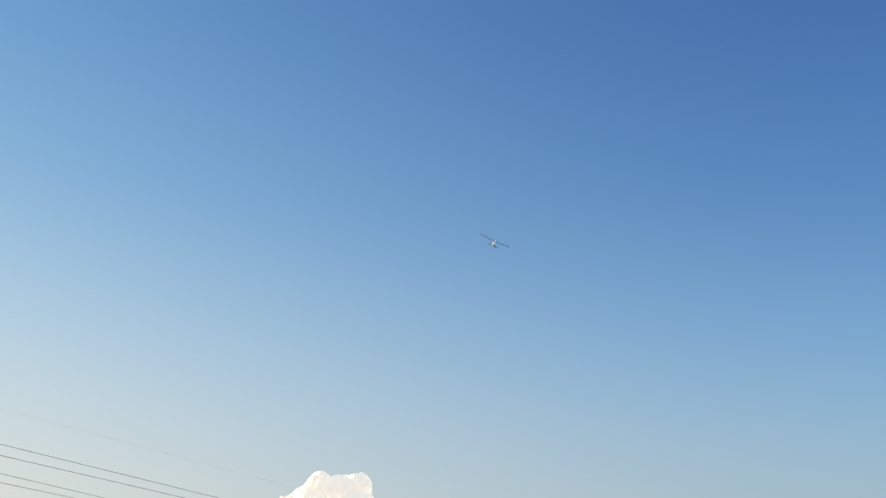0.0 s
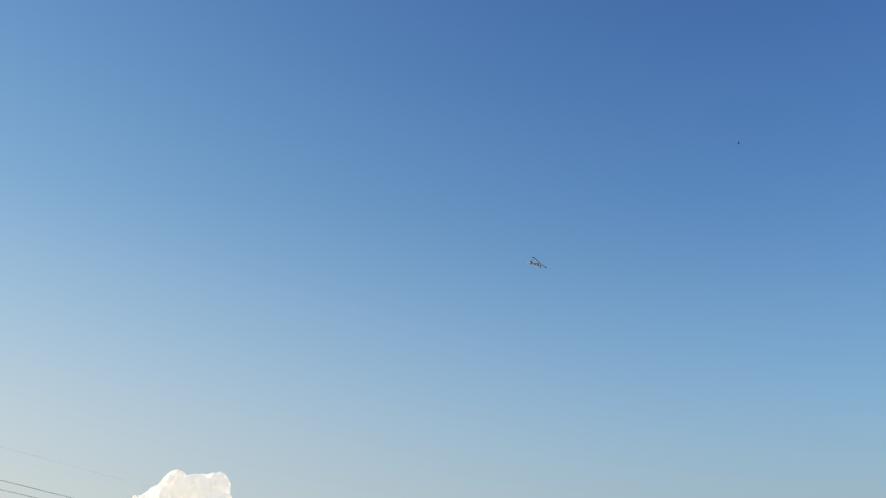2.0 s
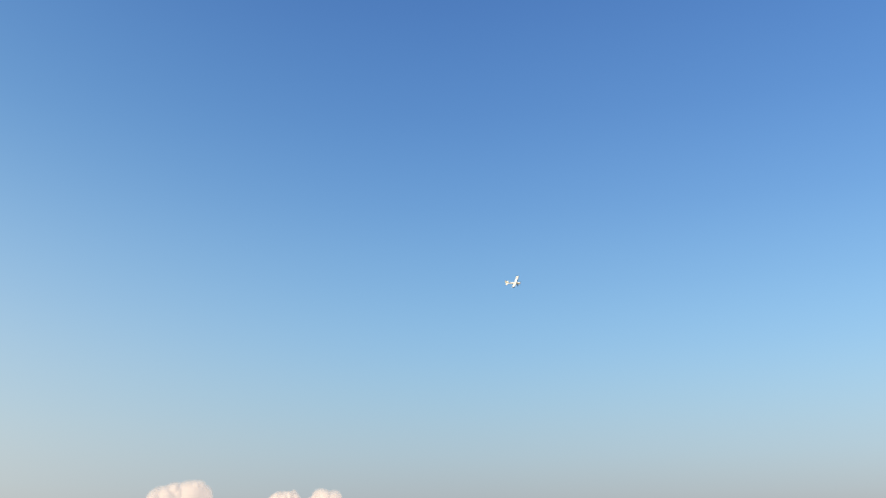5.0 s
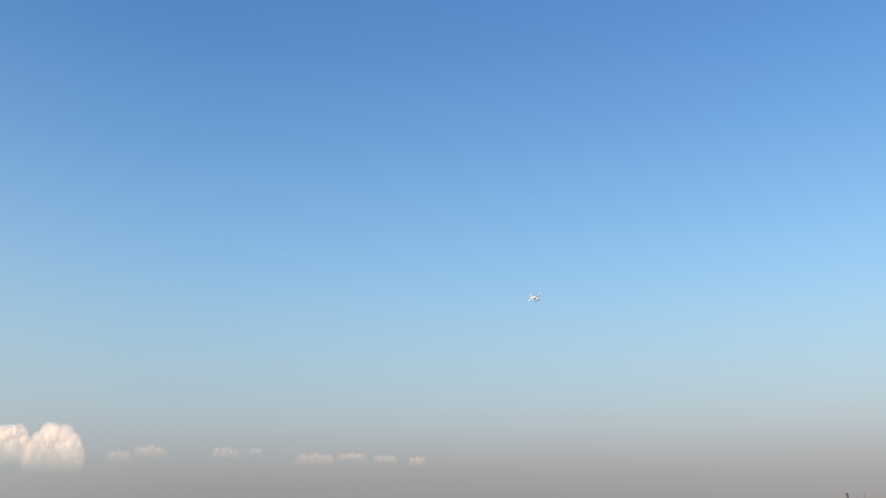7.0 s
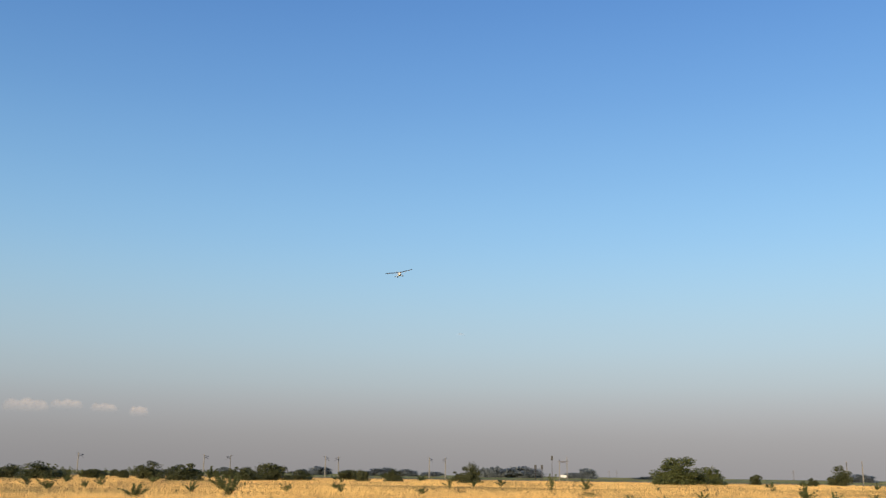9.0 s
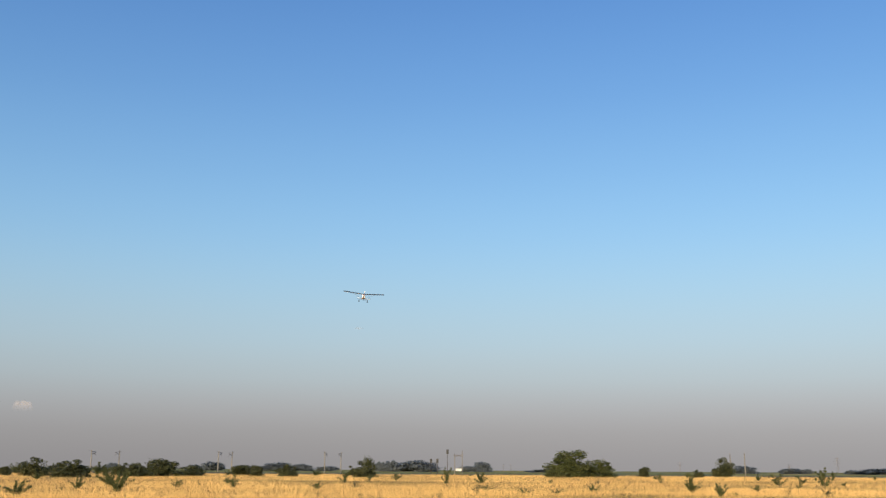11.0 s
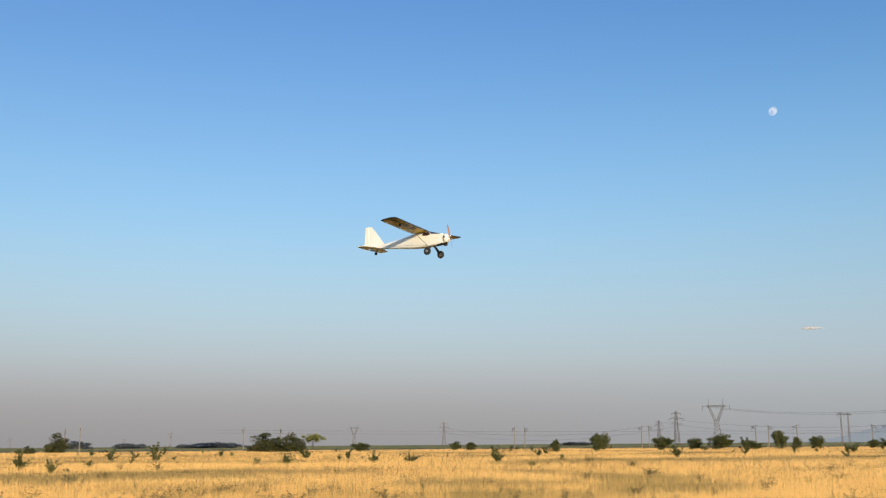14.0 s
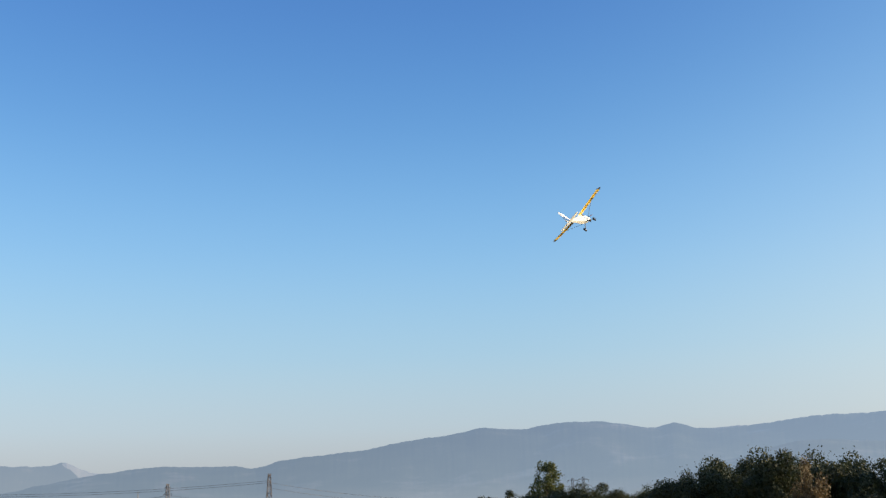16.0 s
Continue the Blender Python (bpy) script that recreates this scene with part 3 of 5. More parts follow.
# ---- plants ----
def crown_mesh(name, seed, count, leaf, kind, material):
    """Leaves in uneven clumps inside a unit of width and height; base at 0."""
    rnd = random.Random(seed)
    clumps = []
    shape = {"bush": (0.16, 0.40, 0.66, 44, 0.15), "tree": (0.48, 0.36, 0.44, 40, 0.14), "crowned": (0.74, 0.36, 0.22, 26, 0.12), "sapling": (0.5, 0.26, 0.42, 24, 0.075), "grove": (0.26, 0.42, 0.56, 80, 0.17)}
    if kind == "scrub":
        for k in range(13):
            a, tilt, reach = rnd.uniform(0, 6.28), rnd.uniform(0.1, 1.05), rnd.uniform(0.5, 1.0)
            for u in (0.2, 0.4, 0.6, 0.8, 1.0):
                bend = tilt * (0.7 + 0.3 * u)
                clumps.append((Vector((math.cos(a) * math.sin(bend), math.sin(a) * math.sin(bend), math.cos(bend))) * reach * u + Vector((0, 0, 0.03)), 0.125 * (1.1 - 0.6 * u) * rnd.uniform(0.7, 1.2)))
    if kind == "sapling":
        for k in range(9):
            a, tilt, low = rnd.uniform(0, 6.28), rnd.uniform(0.2, 0.9), rnd.uniform(0.05, 0.55)
            for u in (0.15, 0.3, 0.45):
                clumps.append((Vector((math.cos(a) * math.sin(tilt) * u, math.sin(a) * math.sin(tilt) * u, low + math.cos(tilt) * u)), 0.07 * (1.25 - u) * rnd.uniform(0.7, 1.2)))
    for k in range(0 if clumps else shape[kind][3] if kind in shape else 80):
        a = rnd.uniform(0, 2 * math.pi)
        if kind == "tall":
            h = rnd.uniform(0.1, 0.95)
            w, r = (0.42 * (1.0 - h) ** 0.6 + 0.03) * rnd.random() ** 0.4, rnd.uniform(0.06, 0.11)
        else:
            mid, across, up, _, size = shape[kind]
            e, q = math.asin(rnd.uniform(-0.95 if kind in ("tree", "sapling", "crowned") else -0.42, 0.98)), rnd.uniform(0.25, 1.0)
            size *= 1.0 if rnd.random() < 0.8 else 0.7
            q *= 1.0 if size == shape[kind][4] else 1.06
            h, w, r = mid + up * math.sin(e) * q, across * math.cos(e) * q * rnd.uniform(0.8, 1.1), size * rnd.uniform(0.65, 1.15)
        clumps.append((Vector((math.cos(a) * w, math.sin(a) * w, max(h, 0.05))), r))
    verts, faces = [], []
    for k in range(count):
        c, r = clumps[rnd.randrange(len(clumps))]
        d = Vector((rnd.gauss(0, 1), rnd.gauss(0, 1), rnd.gauss(0, 1))).normalized()
        p = c + d * r * (0.3 + 0.75 * rnd.random() ** 0.6)
        if p.z < 0.01:
            continue
        if rnd.random() < 0.06:
            p += d * r * 0.35
        e = (d + 0.9 * Vector((rnd.gauss(0, 1), rnd.gauss(0, 1), rnd.gauss(0, 1)))).normalized()
        s = e.orthogonal().normalized()
        s = Matrix.Rotation(rnd.uniform(0, 6.28), 3, e) @ s
        t = e.cross(s)
        z = leaf * rnd.uniform(0.6, 1.3)
        b = len(verts)
        verts += [p - s * z * 0.5, p + t * z * 0.28, p + s * z * 0.55, p - t * z * 0.28]
        faces.append((b, b + 1, b + 2, b + 3))
    c = np.array([tuple(v) for v in verts])
    c[:, :2] /= 2 * np.percentile(np.hypot(c[:, 0], c[:, 1]), 96)
    c[:, 2] = np.maximum(c[:, 2] / np.percentile(c[:, 2], 99.3), 0.0)
    me = bpy.data.meshes.new(name)
    me.from_pydata(c.tolist(), [], faces)
    me.materials.append(material)
    return me


def trunk_mesh(name, seed, kind, material):
    """Tapered trunk with limbs in the same unit."""
    rnd = random.Random(seed + 900)
    bm = bmesh.new()
    r = {"bush": 0.018, "scrub": 0.012, "tree": 0.03, "crowned": 0.024, "tall": 0.03, "sapling": 0.02, "grove": 0.02}[kind]
    top = 0.4 if kind in ("bush", "scrub") else 0.7
    p, q = Vector((0, 0, 0)), None
    for k in range(4):
        q = Vector((rnd.uniform(-0.02, 0.02), rnd.uniform(-0.02, 0.02), top * (k + 1) / 4))
        rod(bm, p, q, r * (1 - k * 0.2), r * (1 - (k + 1) * 0.2), 7)
        for _ in range(2):
            if k or kind in ("bush", "scrub"):
                a = rnd.uniform(0, 6.28)
                rod(bm, p, p + Vector((math.cos(a) * 0.26, math.sin(a) * 0.26, rnd.uniform(0.1, 0.28))), r * 0.5, r * 0.15, 5)
        p = q
    return mesh_of(name, bm, material)


PLANTS = {}


def plant_kind(key, kind, material, count, leaf, variants=3):
    PLANTS[key] = [(trunk_mesh("trunk", 10 * k + len(PLANTS), kind, M_BARK), crown_mesh("crown", 17 * k + 5 * len(PLANTS) + 1, count, leaf, kind, material)) for k in range(variants)]


plant_kind("bush", "scrub", M_LEAF, 2600, 0.06, 6)
plant_kind("big_bush", "bush", M_LEAF, 8000, 0.045, 2)
plant_kind("dark_bush", "bush", M_LEAF_DARK, 4200, 0.062, 4)
plant_kind("tree", "tree", M_LEAF, 3800, 0.062, 4)
plant_kind("light_tree", "crowned", M_LEAF_LIGHT, 1500, 0.065, 1)
plant_kind("tall_tree", "tall", M_LEAF, 9000, 0.034, 1)
plant_kind("sapling", "sapling", M_LEAF, 1100, 0.06, 5)
plant_kind("weed", "scrub", M_WEED, 420, 0.06, 5)
plant_kind("low_weed", "scrub", M_WEED, 520, 0.06, 4)
plant_kind("grove", "grove", M_LEAF_HAZED, 6500, 0.085, 4)
plant_kind("near_bush", "bush", M_LEAF_THICKET, 30000, 0.027, 4)
plant_kind("rusty_bush", "bush", M_LEAF_RUST, 11000, 0.036, 1)
SEEN = {}


def plant(key, name, az, dist, width, height, label, category, group):
    k = SEEN.setdefault(key, random.Random(len(SEEN) + 40)).randrange(1000)
    trunk, crown = PLANTS[key][k % len(PLANTS[key])]
    ob = thing(name, spot(az, dist, -0.03), label, category, group, (k * 37) % 360)
    for n, me in (("trunk", trunk), ("crown", crown)):
        c = new(n, me)
        c.parent = ob
        c.scale = (width, width, height)
    return ob


def by_angle(rows, key, name, label, category, group, least=0.0, most=360.0):
    """Rows of heading, top and base in degrees from eye level, width in degrees."""
    for az, top, base, wide in rows:
        d = min(most, max(least, EYE / math.tan(radians(max(0.05, -base)))))
        plant(key, name, az, d, max(0.3, d * math.tan(radians(wide))) * 1.05, EYE + d * math.tan(radians(top)), label, category, group)


# shrubs standing in the meadow
by_angle([(59.55, -0.12, -0.99, 1.35), (79.9, -0.72, -1.13, 0.95), (91.1, -0.45, -1.17, 1.1), (104.83, -0.24, -1.1, 0.9), (111.8, -0.43, -0.97, 1.3),
          (116.65, -0.1, -0.98, 0.8), (55.0, -0.66, -1.48, 1.3), (50.65, -0.34, -0.99, 1.0), (47.6, 0.24, -0.87, 1.0), (151.1, -0.39, -1.09, 1.0),
          (103.3, -0.82, -1.04, 1.5), (57.92, -0.48, -1.13, 0.7), (63.0, -0.5, -1.02, 0.65), (53.27, -0.31, -0.82, 0.7), (52.5, -0.46, -0.91, 0.6)],
         "bush", "shrub", "low green leafy shrub standing in dry grass", "shrub", "meadow shrubs")
by_angle([(82.04, -0.94, -1.29, 0.8), (83.8, -0.93, -1.28, 0.8), (85.8, -0.69, -1.15, 0.8), (94.47, -0.68, -1.08, 0.7), (93.38, -1.04, -1.32, 0.5),
          (65.75, -0.57, -0.79, 0.65), (142.4, -0.4, -0.75, 0.8), (118.55, -0.76, -1.28, 0.5), (179.4, -0.22, -0.85, 0.55), (96.6, -0.55, -0.89, 0.4),
          (147.4, -0.5, -1.0, 0.7), (138.0, -0.5, -0.9, 0.8), (155.6, -0.45, -0.95, 0.7), (158.0, -0.5, -1.1, 0.8), (167.0, -0.55, -0.95, 0.6), (163.0, -0.5, -1.0, 0.7)],
         "bush", "shrub", "small dull green shrub among the dry grass", "shrub", "meadow shrubs")
by_angle([(77.7, 0.15, -0.9, 0.5), (79.6, -0.13, -0.8, 0.8), (91.05, -0.2, -1.17, 0.5), (95.57, -0.11, -0.79, 0.75), (97.9, 0.24, -0.82, 0.85), (98.35, 0.04, -0.4, 0.35),
          (101.3, -0.16, -0.63, 0.45), (89.47, -0.14, -0.72, 0.35), (108.3, -0.18, -0.8, 0.6), (120.25, -0.55, -0.98, 0.4), (130.1, 0.29, -0.75, 0.65),
          (135.18, -0.15, -0.88, 0.6), (119.4, -0.1, -0.58, 0.7), (98.84, -0.48, -0.76, 0.4), (145.9, -0.1, -0.7, 0.5), (132.6, 0.0, -0.7, 0.4)],
         "sapling", "sapling", "thin green sapling growing out of the dry grass", "sapling", "meadow saplings")
# scattered dark scrub across the whole meadow
rnd = random.Random(31)
for k in range(110):
    az, d = rnd.uniform(48, 176), 60 + 270 * rnd.random() ** 0.8
    tall = rnd.uniform(0.55, 1.5)
    plant("bush" if k % 3 else "sapling", "shrub", az, d, tall * rnd.uniform(0.8, 1.9), tall, "small dark scrub bush in the dry meadow", "shrub", "meadow scrub")
# trees at the meadow's edge, before the railway
by_angle([(84.75, 1.04, -0.38, 2.75), (84.2, 0.7, -0.385, 1.9), (86.4, 0.55, -0.36, 1.5)], "big_bush", "tree", "large spreading dark green bushy tree at the meadow's edge", "tree", "meadow trees")
by_angle([(73.15, 0.6, -0.45, 1.3), (92.9, 0.69, -0.3, 1.15), (91.5, 0.08, -0.34, 0.6), (103.9, 0.66, -0.33, 2.2), (105.2, 0.6, -0.33, 1.5), (62.2, 0.46, -0.43, 1.7),
          (57.4, 0.37, -0.49, 2.0), (67.2, 0.18, -0.42, 0.75), (68.9, 0.22, -0.41, 1.2), (60.9, 0.2, -0.45, 1.5), (50.3, 0.32, -0.48, 2.4), (52.9, 0.02, -0.43, 1.1),
          (55.6, 0.48, -0.43, 1.5), (57.2, 0.32, -0.41, 1.9), (88.65, 0.21, -0.32, 0.65), (63.6, 0.15, -0.4, 1.6), (48.6, 0.2, -0.45, 1.6)],
         "dark_bush", "tree", "bushy green tree by the railway line", "tree", "railway trees")
by_angle([(109.0, 0.12, -0.34, 1.0), (122.26, 0.52, -0.39, 1.05), (125.8, 0.33, -0.39, 1.05), (127.5, 0.24, -0.38, 0.8), (128.8, 0.41, -0.39, 1.25), (131.9, 0.59, -0.35, 0.8),
          (133.75, 0.3, -0.37, 0.7), (119.86, 0.21, -0.5, 0.6), (114.3, 0.15, -0.33, 0.6), (115.2, 0.11, -0.33, 0.65), (132.76, 0.26, -0.35, 0.45), (136.5, 0.1, -0.35, 0.6),
          (130.4, 0.1, -0.36, 1.0)],
         "tree", "tree", "rounded green field tree by the railway line", "tree", "railway trees")
by_angle([(139.7, 0.24, -0.4, 0.7), (143.1, 0.43, -0.46, 0.9), (142.0, 0.34, -0.4, 1.2), (140.8, 0.2, -0.38, 0.9), (145.1, 0.21, -0.44, 1.7), (148.2, 0.13, -0.35, 0.8), (149.8, 0.13, -0.35, 0.8),
          (152.2, 0.43, -0.32, 0.95), (154.2, 0.21, -0.38, 2.0), (155.9, 0.05, -0.35, 1.3), (158.5, 0.27, -0.5, 1.3), (159.5, 0.4, -0.45, 1.1), (161.5, 0.41, -0.4, 0.7),
          (170.3, 0.5, -0.28, 1.2), (172.2, 0.45, -0.26, 1.4), (173.7, 0.87, -0.29, 1.2), (175.2, 0.5, -0.29, 1.5), (176.8, 0.56, -0.29, 1.4), (178.4, 0.45, -0.29, 1.6), (180.0, 0.83, -0.33, 1.9), (181.7, 0.55, -0.33, 1.3),
          (163.8, 0.15, -0.3, 1.2), (169.5, 0.1, -0.28, 1.4)],
         "dark_bush", "tree", "dark green tree in a ragged hedgerow", "tree", "hedgerow trees")
by_angle([(106.3, 0.62, -0.25, 1.2)], "light_tree", "tree", "small pale yellow-green tree on a bare trunk", "tree", "railway trees")
by_angle([(183.1, 0.97, -0.7, 2.0), (184.1, 1.25, -0.6, 1.9), (185.2, 1.06, -0.6, 1.8), (187.4, 1.4, -0.6, 2.3), (189.4, 1.43, -0.6, 2.8), (190.7, 0.97, -0.6, 2.2), (192.0, 1.15, -0.7, 2.2), (186.2, 0.95, -0.6, 2.2),
          (182.2, 0.6, -0.7, 1.8), (188.4, 1.15, -0.7, 2.2)], "near_bush", "tree", "dense dark green thicket tree", "tree", "thicket trees")
by_angle([(186.2, 2.79, -0.43, 2.3)], "tall_tree", "tree", "tall slender green tree above the thicket", "tree", "thicket trees")
by_angle([(193.4, 1.7, -1.5, 2.6), (194.6, 1.95, -1.5, 3.2), (195.8, 2.45, -1.4, 3.2), (196.9, 2.25, -1.5, 3.4), (198.5, 2.75, -1.5, 3.6), (200.2, 2.1, -1.35, 3.6), (202.0, 2.2, -1.4, 4.0), (203.7, 2.0, -1.4, 3.8), (205.8, 2.1, -1.4, 4.2),
          (192.4, 1.0, -1.5, 2.2), (194.0, 1.5, -1.3, 2.8), (197.6, 2.3, -1.3, 3.6), (201.0, 2.3, -1.25, 4.0), (207.8, 2.1, -1.3, 3.4)],
         "near_bush", "tree", "dark green leafy tree lit from one side", "tree", "near trees")
by_angle([(200.1, 2.2, -1.55, 2.0)], "rusty_bush", "tree", "tree with browning rust coloured leaves", "tree", "near trees")
# hedge scrub between them
rnd = random.Random(77)
for a0, a1, n, rise in ((45, 62, 34, 0.1), (62, 73, 7, 0.0), (137, 166, 58, 0.1), (168, 184, 20, 0.1)):
    for k in range(n):
        az = a0 + (a1 - a0) * (k + rnd.uniform(0.1, 0.9)) / n
        by_angle([(az, rnd.uniform(-0.08, 0.2) + rise, rnd.uniform(-0.42, -0.3), rnd.uniform(0.6, 1.3))], rnd.choice(("dark_bush", "bush")), "shrub", "green scrub in the hedge line", "shrub", "hedge scrub")
# groves beyond the railway, their haze put into the leaf colour
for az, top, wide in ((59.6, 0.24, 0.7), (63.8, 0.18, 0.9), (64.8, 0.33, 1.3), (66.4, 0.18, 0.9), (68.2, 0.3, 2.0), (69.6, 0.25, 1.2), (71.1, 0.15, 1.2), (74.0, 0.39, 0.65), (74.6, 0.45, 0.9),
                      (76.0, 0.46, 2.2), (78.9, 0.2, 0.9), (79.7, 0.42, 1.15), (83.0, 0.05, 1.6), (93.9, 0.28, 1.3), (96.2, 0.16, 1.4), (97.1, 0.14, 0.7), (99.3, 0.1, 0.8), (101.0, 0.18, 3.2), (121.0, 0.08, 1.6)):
    plant("grove", "grove", az, 900, 900 * math.tan(radians(wide)) * 1.05, EYE + 900 * math.tan(radians(top)), "far grove of trees with haze put into its grey-green leaves", "grove", "far groves")


# ---- railway ----
def rail_dist(az, d0=362.0):
    return d0 / math.cos(radians(0.55 * (az - 95)))


def make_embankment():
    bm = bmesh.new()
    rows = []
    for k in range(140):
        az = 30 + k
        w = noise.noise((az * 0.25, 0, 0)) * 0.15
        rows.append([spot(az, rail_dist(az) + d, h) for d, h in ((-12, -0.2), (-8, 0.2 + w), (0, 0.3 + w), (4, -0.2))])
    loft(bm, rows)
    # weedy soil, its stops darkened to hold the bank's shade as colour
    m = surface("shaded_embankment_soil", [(0.05, 0.055, 0.024), (0.11, 0.1, 0.045), (0.24, 0.18, 0.085)], 0.08, 0.95, bump=0.1, fine=1.0)
    tagged(new("railway_embankment", mesh_of("railway_embankment", bm, m)), "low weedy railway embankment across the plain", "embankment", kind="structure")


make_embankment()


def catenary_mast(double):
    ob = thing("catenary_mast", (0, 0, 0), "concrete railway mast with an overhead line bracket", "mast", "railway masts")
    bm = bmesh.new()
    rod(bm, (0, 0, 0), (0, 0, 7.6), 0.21, 0.15, 8)
    part("post", bm, M_CONCRETE, ob)
    bm = bmesh.new()
    rod(bm, (0, 0, 6.2), (2.6, 0, 6.9), 0.08)
    rod(bm, (0, 0, 7.2), (2.6, 0, 6.9), 0.07)
    rod(bm, (1.3, 0, 6.55), (2.7, 0, 5.9), 0.07)
    part("bracket", bm, M_STEEL, ob)
    bm = bmesh.new()
    lathe(bm, [(0.03, 0), (0.09, 0.05), (0.05, 0.1), (0.09, 0.15), (0.05, 0.2), (0.09, 0.25), (0.03, 0.3)], 8, "x")
    part("insulator", bm, M_DARK_METAL, ob).matrix_basis = pose(0.2, 0, 6.25, 0, -12, 0)
    if double:
        bm = bmesh.new()
        rod(bm, (0, 0, 7.2), (-1.5, 0, 7.5), 0.05)
        part("crossarm", bm, M_STEEL, ob)
    return ob


MAST = catenary_mast(True)
MASTS = [(59.91, 1), (65.1, 0), (65.83, 1), (70.9, 0), (71.8, 1), (93.95, 0), (93.2, 1), (102.5, 0), (104.5, 1), (117.62, 0), (118.2, 1), (124.65, 0), (125.05, 1), (130.7, 0),
         (131.35, 1), (132.8, 0), (136.5, 1), (137.24, 0), (138.4, 1), (141.5, 0), (142.7, 1), (146.1, 0), (147.0, 1), (150.8, 0), (52.0, 0), (45.8, 1)]
for az, flip in MASTS:
    copy_thing(MAST, pose(*spot(az, rail_dist(az) + 8 * flip, 0.2), 0, 0, 175 if flip else -5))
MAST.matrix_world = pose(*spot(58.5, rail_dist(58.5), 0.2), 0, 0, -5)


def railway_signal(az, height):
    ob = thing("railway_signal", spot(az, 350), "dark railway signal on a grey post", "signal", "railway signals", -az)
    bm = bmesh.new()
    rod(bm, (0, 0, 0), (0, 0, height), 0.12, 0.06, 8)
    part("post", bm, M_RUSTY, ob)
    bm = bmesh.new()
    box(bm, 0, -0.15, height - 0.4, 0.75, 0.12, 1.5)
    bmesh.ops.bevel(bm, geom=bm.edges[:], offset=0.05, segments=1, affect="EDGES")
    part("backboard", bm, M_BLACK_PLATE, ob)
    for k in range(3):
        bm = bmesh.new()
        lathe(bm, [(0.0, -0.35), (0.14, -0.35), (0.14, -0.2), (0.0, -0.2)], 10)
        part("lens_hood", bm, M_DARK_METAL, ob).location = (0, 0, height + 0.05 - 0.45 * k)


railway_signal(76.83, 5.0)
railway_signal(77.19, 5.0)
railway_signal(77.75, 8.1)


def mast_portal(az, d):
    ob = thing("mast_portal", spot(az, d), "pair of pale railway masts braced at the top", "mast", turn=-az)
    for x in (-1.35, 1.35):
        bm = bmesh.new()
        rod(bm, (x, 0, 0), (x, 0, 8.3 if x > 0 else 7.2), 0.17, 0.12, 8)
        part("post", bm, M_CONCRETE, ob)
    bm = bmesh.new()
    for a, b in (((-1.35, 7.0), (1.35, 6.3)), ((-1.35, 6.3), (1.35, 7.0)), ((-1.9, 6.9), (1.9, 6.9))):
        rod(bm, (a[0], 0, a[1]), (b[0], 0, b[1]), 0.08, n=5)
    part("bracing", bm, M_STEEL, ob)
    for x in (-1.35, 1.35):
        bm = bmesh.new()
        lathe(bm, [(0.04, 0), (0.11, 0.08), (0.05, 0.16), (0.11, 0.24), (0.04, 0.32)], 8, "z")
        part("insulator", bm, M_DARK_METAL, ob).location = (x, 0, 8.25 if x > 0 else 7.15)


mast_portal(78.37, 372)


def lattice_bm(bm, h, w0, w1, z0=0.0, step=2.2, r=0.06):
    """Bracing of a square tapered lattice."""
    n = max(2, int((h - z0) / step))
    for k in range(n):
        za, zb = z0 + (h - z0) * k / n, z0 + (h - z0) * (k + 1) / n
        wa, wb = (w0 + (w1 - w0) * (z - z0) / (h - z0) for z in (za, zb))
        ca = [(-wa, -wa), (wa, -wa), (wa, wa), (-wa, wa)]
        cb = [(-wb, -wb), (wb, -wb), (wb, wb), (-wb, wb)]
        for i in range(4):
            j = (i + 1) % 4
            rod(bm, (*ca[i], za), (*cb[j], zb), r, n=4)
            rod(bm, (*ca[j], za), (*cb[i], zb), r, n=4)
            rod(bm, (*cb[i], zb), (*cb[j], zb), r, n=4)
    return bm


def tower_pylon(h, label, steel=M_STEEL):
    ob = thing("power_pylon", (0, 0, 0), label, "pylon", "power pylons")
    w0, w1 = h * 0.075, h * 0.022
    for sx, sy in ((-1, -1), (1, -1), (1, 1), (-1, 1)):
        bm = bmesh.new()
        rod(bm, (sx * w0, sy * w0, -0.2), (sx * w1, sy * w1, h), 0.14, 0.1, 4)
        part("leg", bm, steel, ob)
    part("bracing", lattice_bm(bmesh.new(), h, w0, w1, 0, 2.4), steel, ob)
    for z, half in ((0.62, 0.17), (0.78, 0.21), (0.93, 0.14)):
        bm = bmesh.new()
        for s in (-1, 1):
            for y in (-w1, w1):
                rod(bm, (0, y, h * z), (s * h * half, 0, h * z), 0.09, n=4)
            rod(bm, (0, 0, h * z + h * 0.05), (s * h * half, 0, h * z), 0.08, n=4)
        part("crossarm", bm, steel, ob)
        for s in (-1, 1):
            bm = bmesh.new()
            rod(bm, (s * h * half, 0, h * z), (s * h * half, 0, h * z - h * 0.05), 0.1, n=5)
            part("insulator", bm, M_DARK_METAL, ob)
    return ob


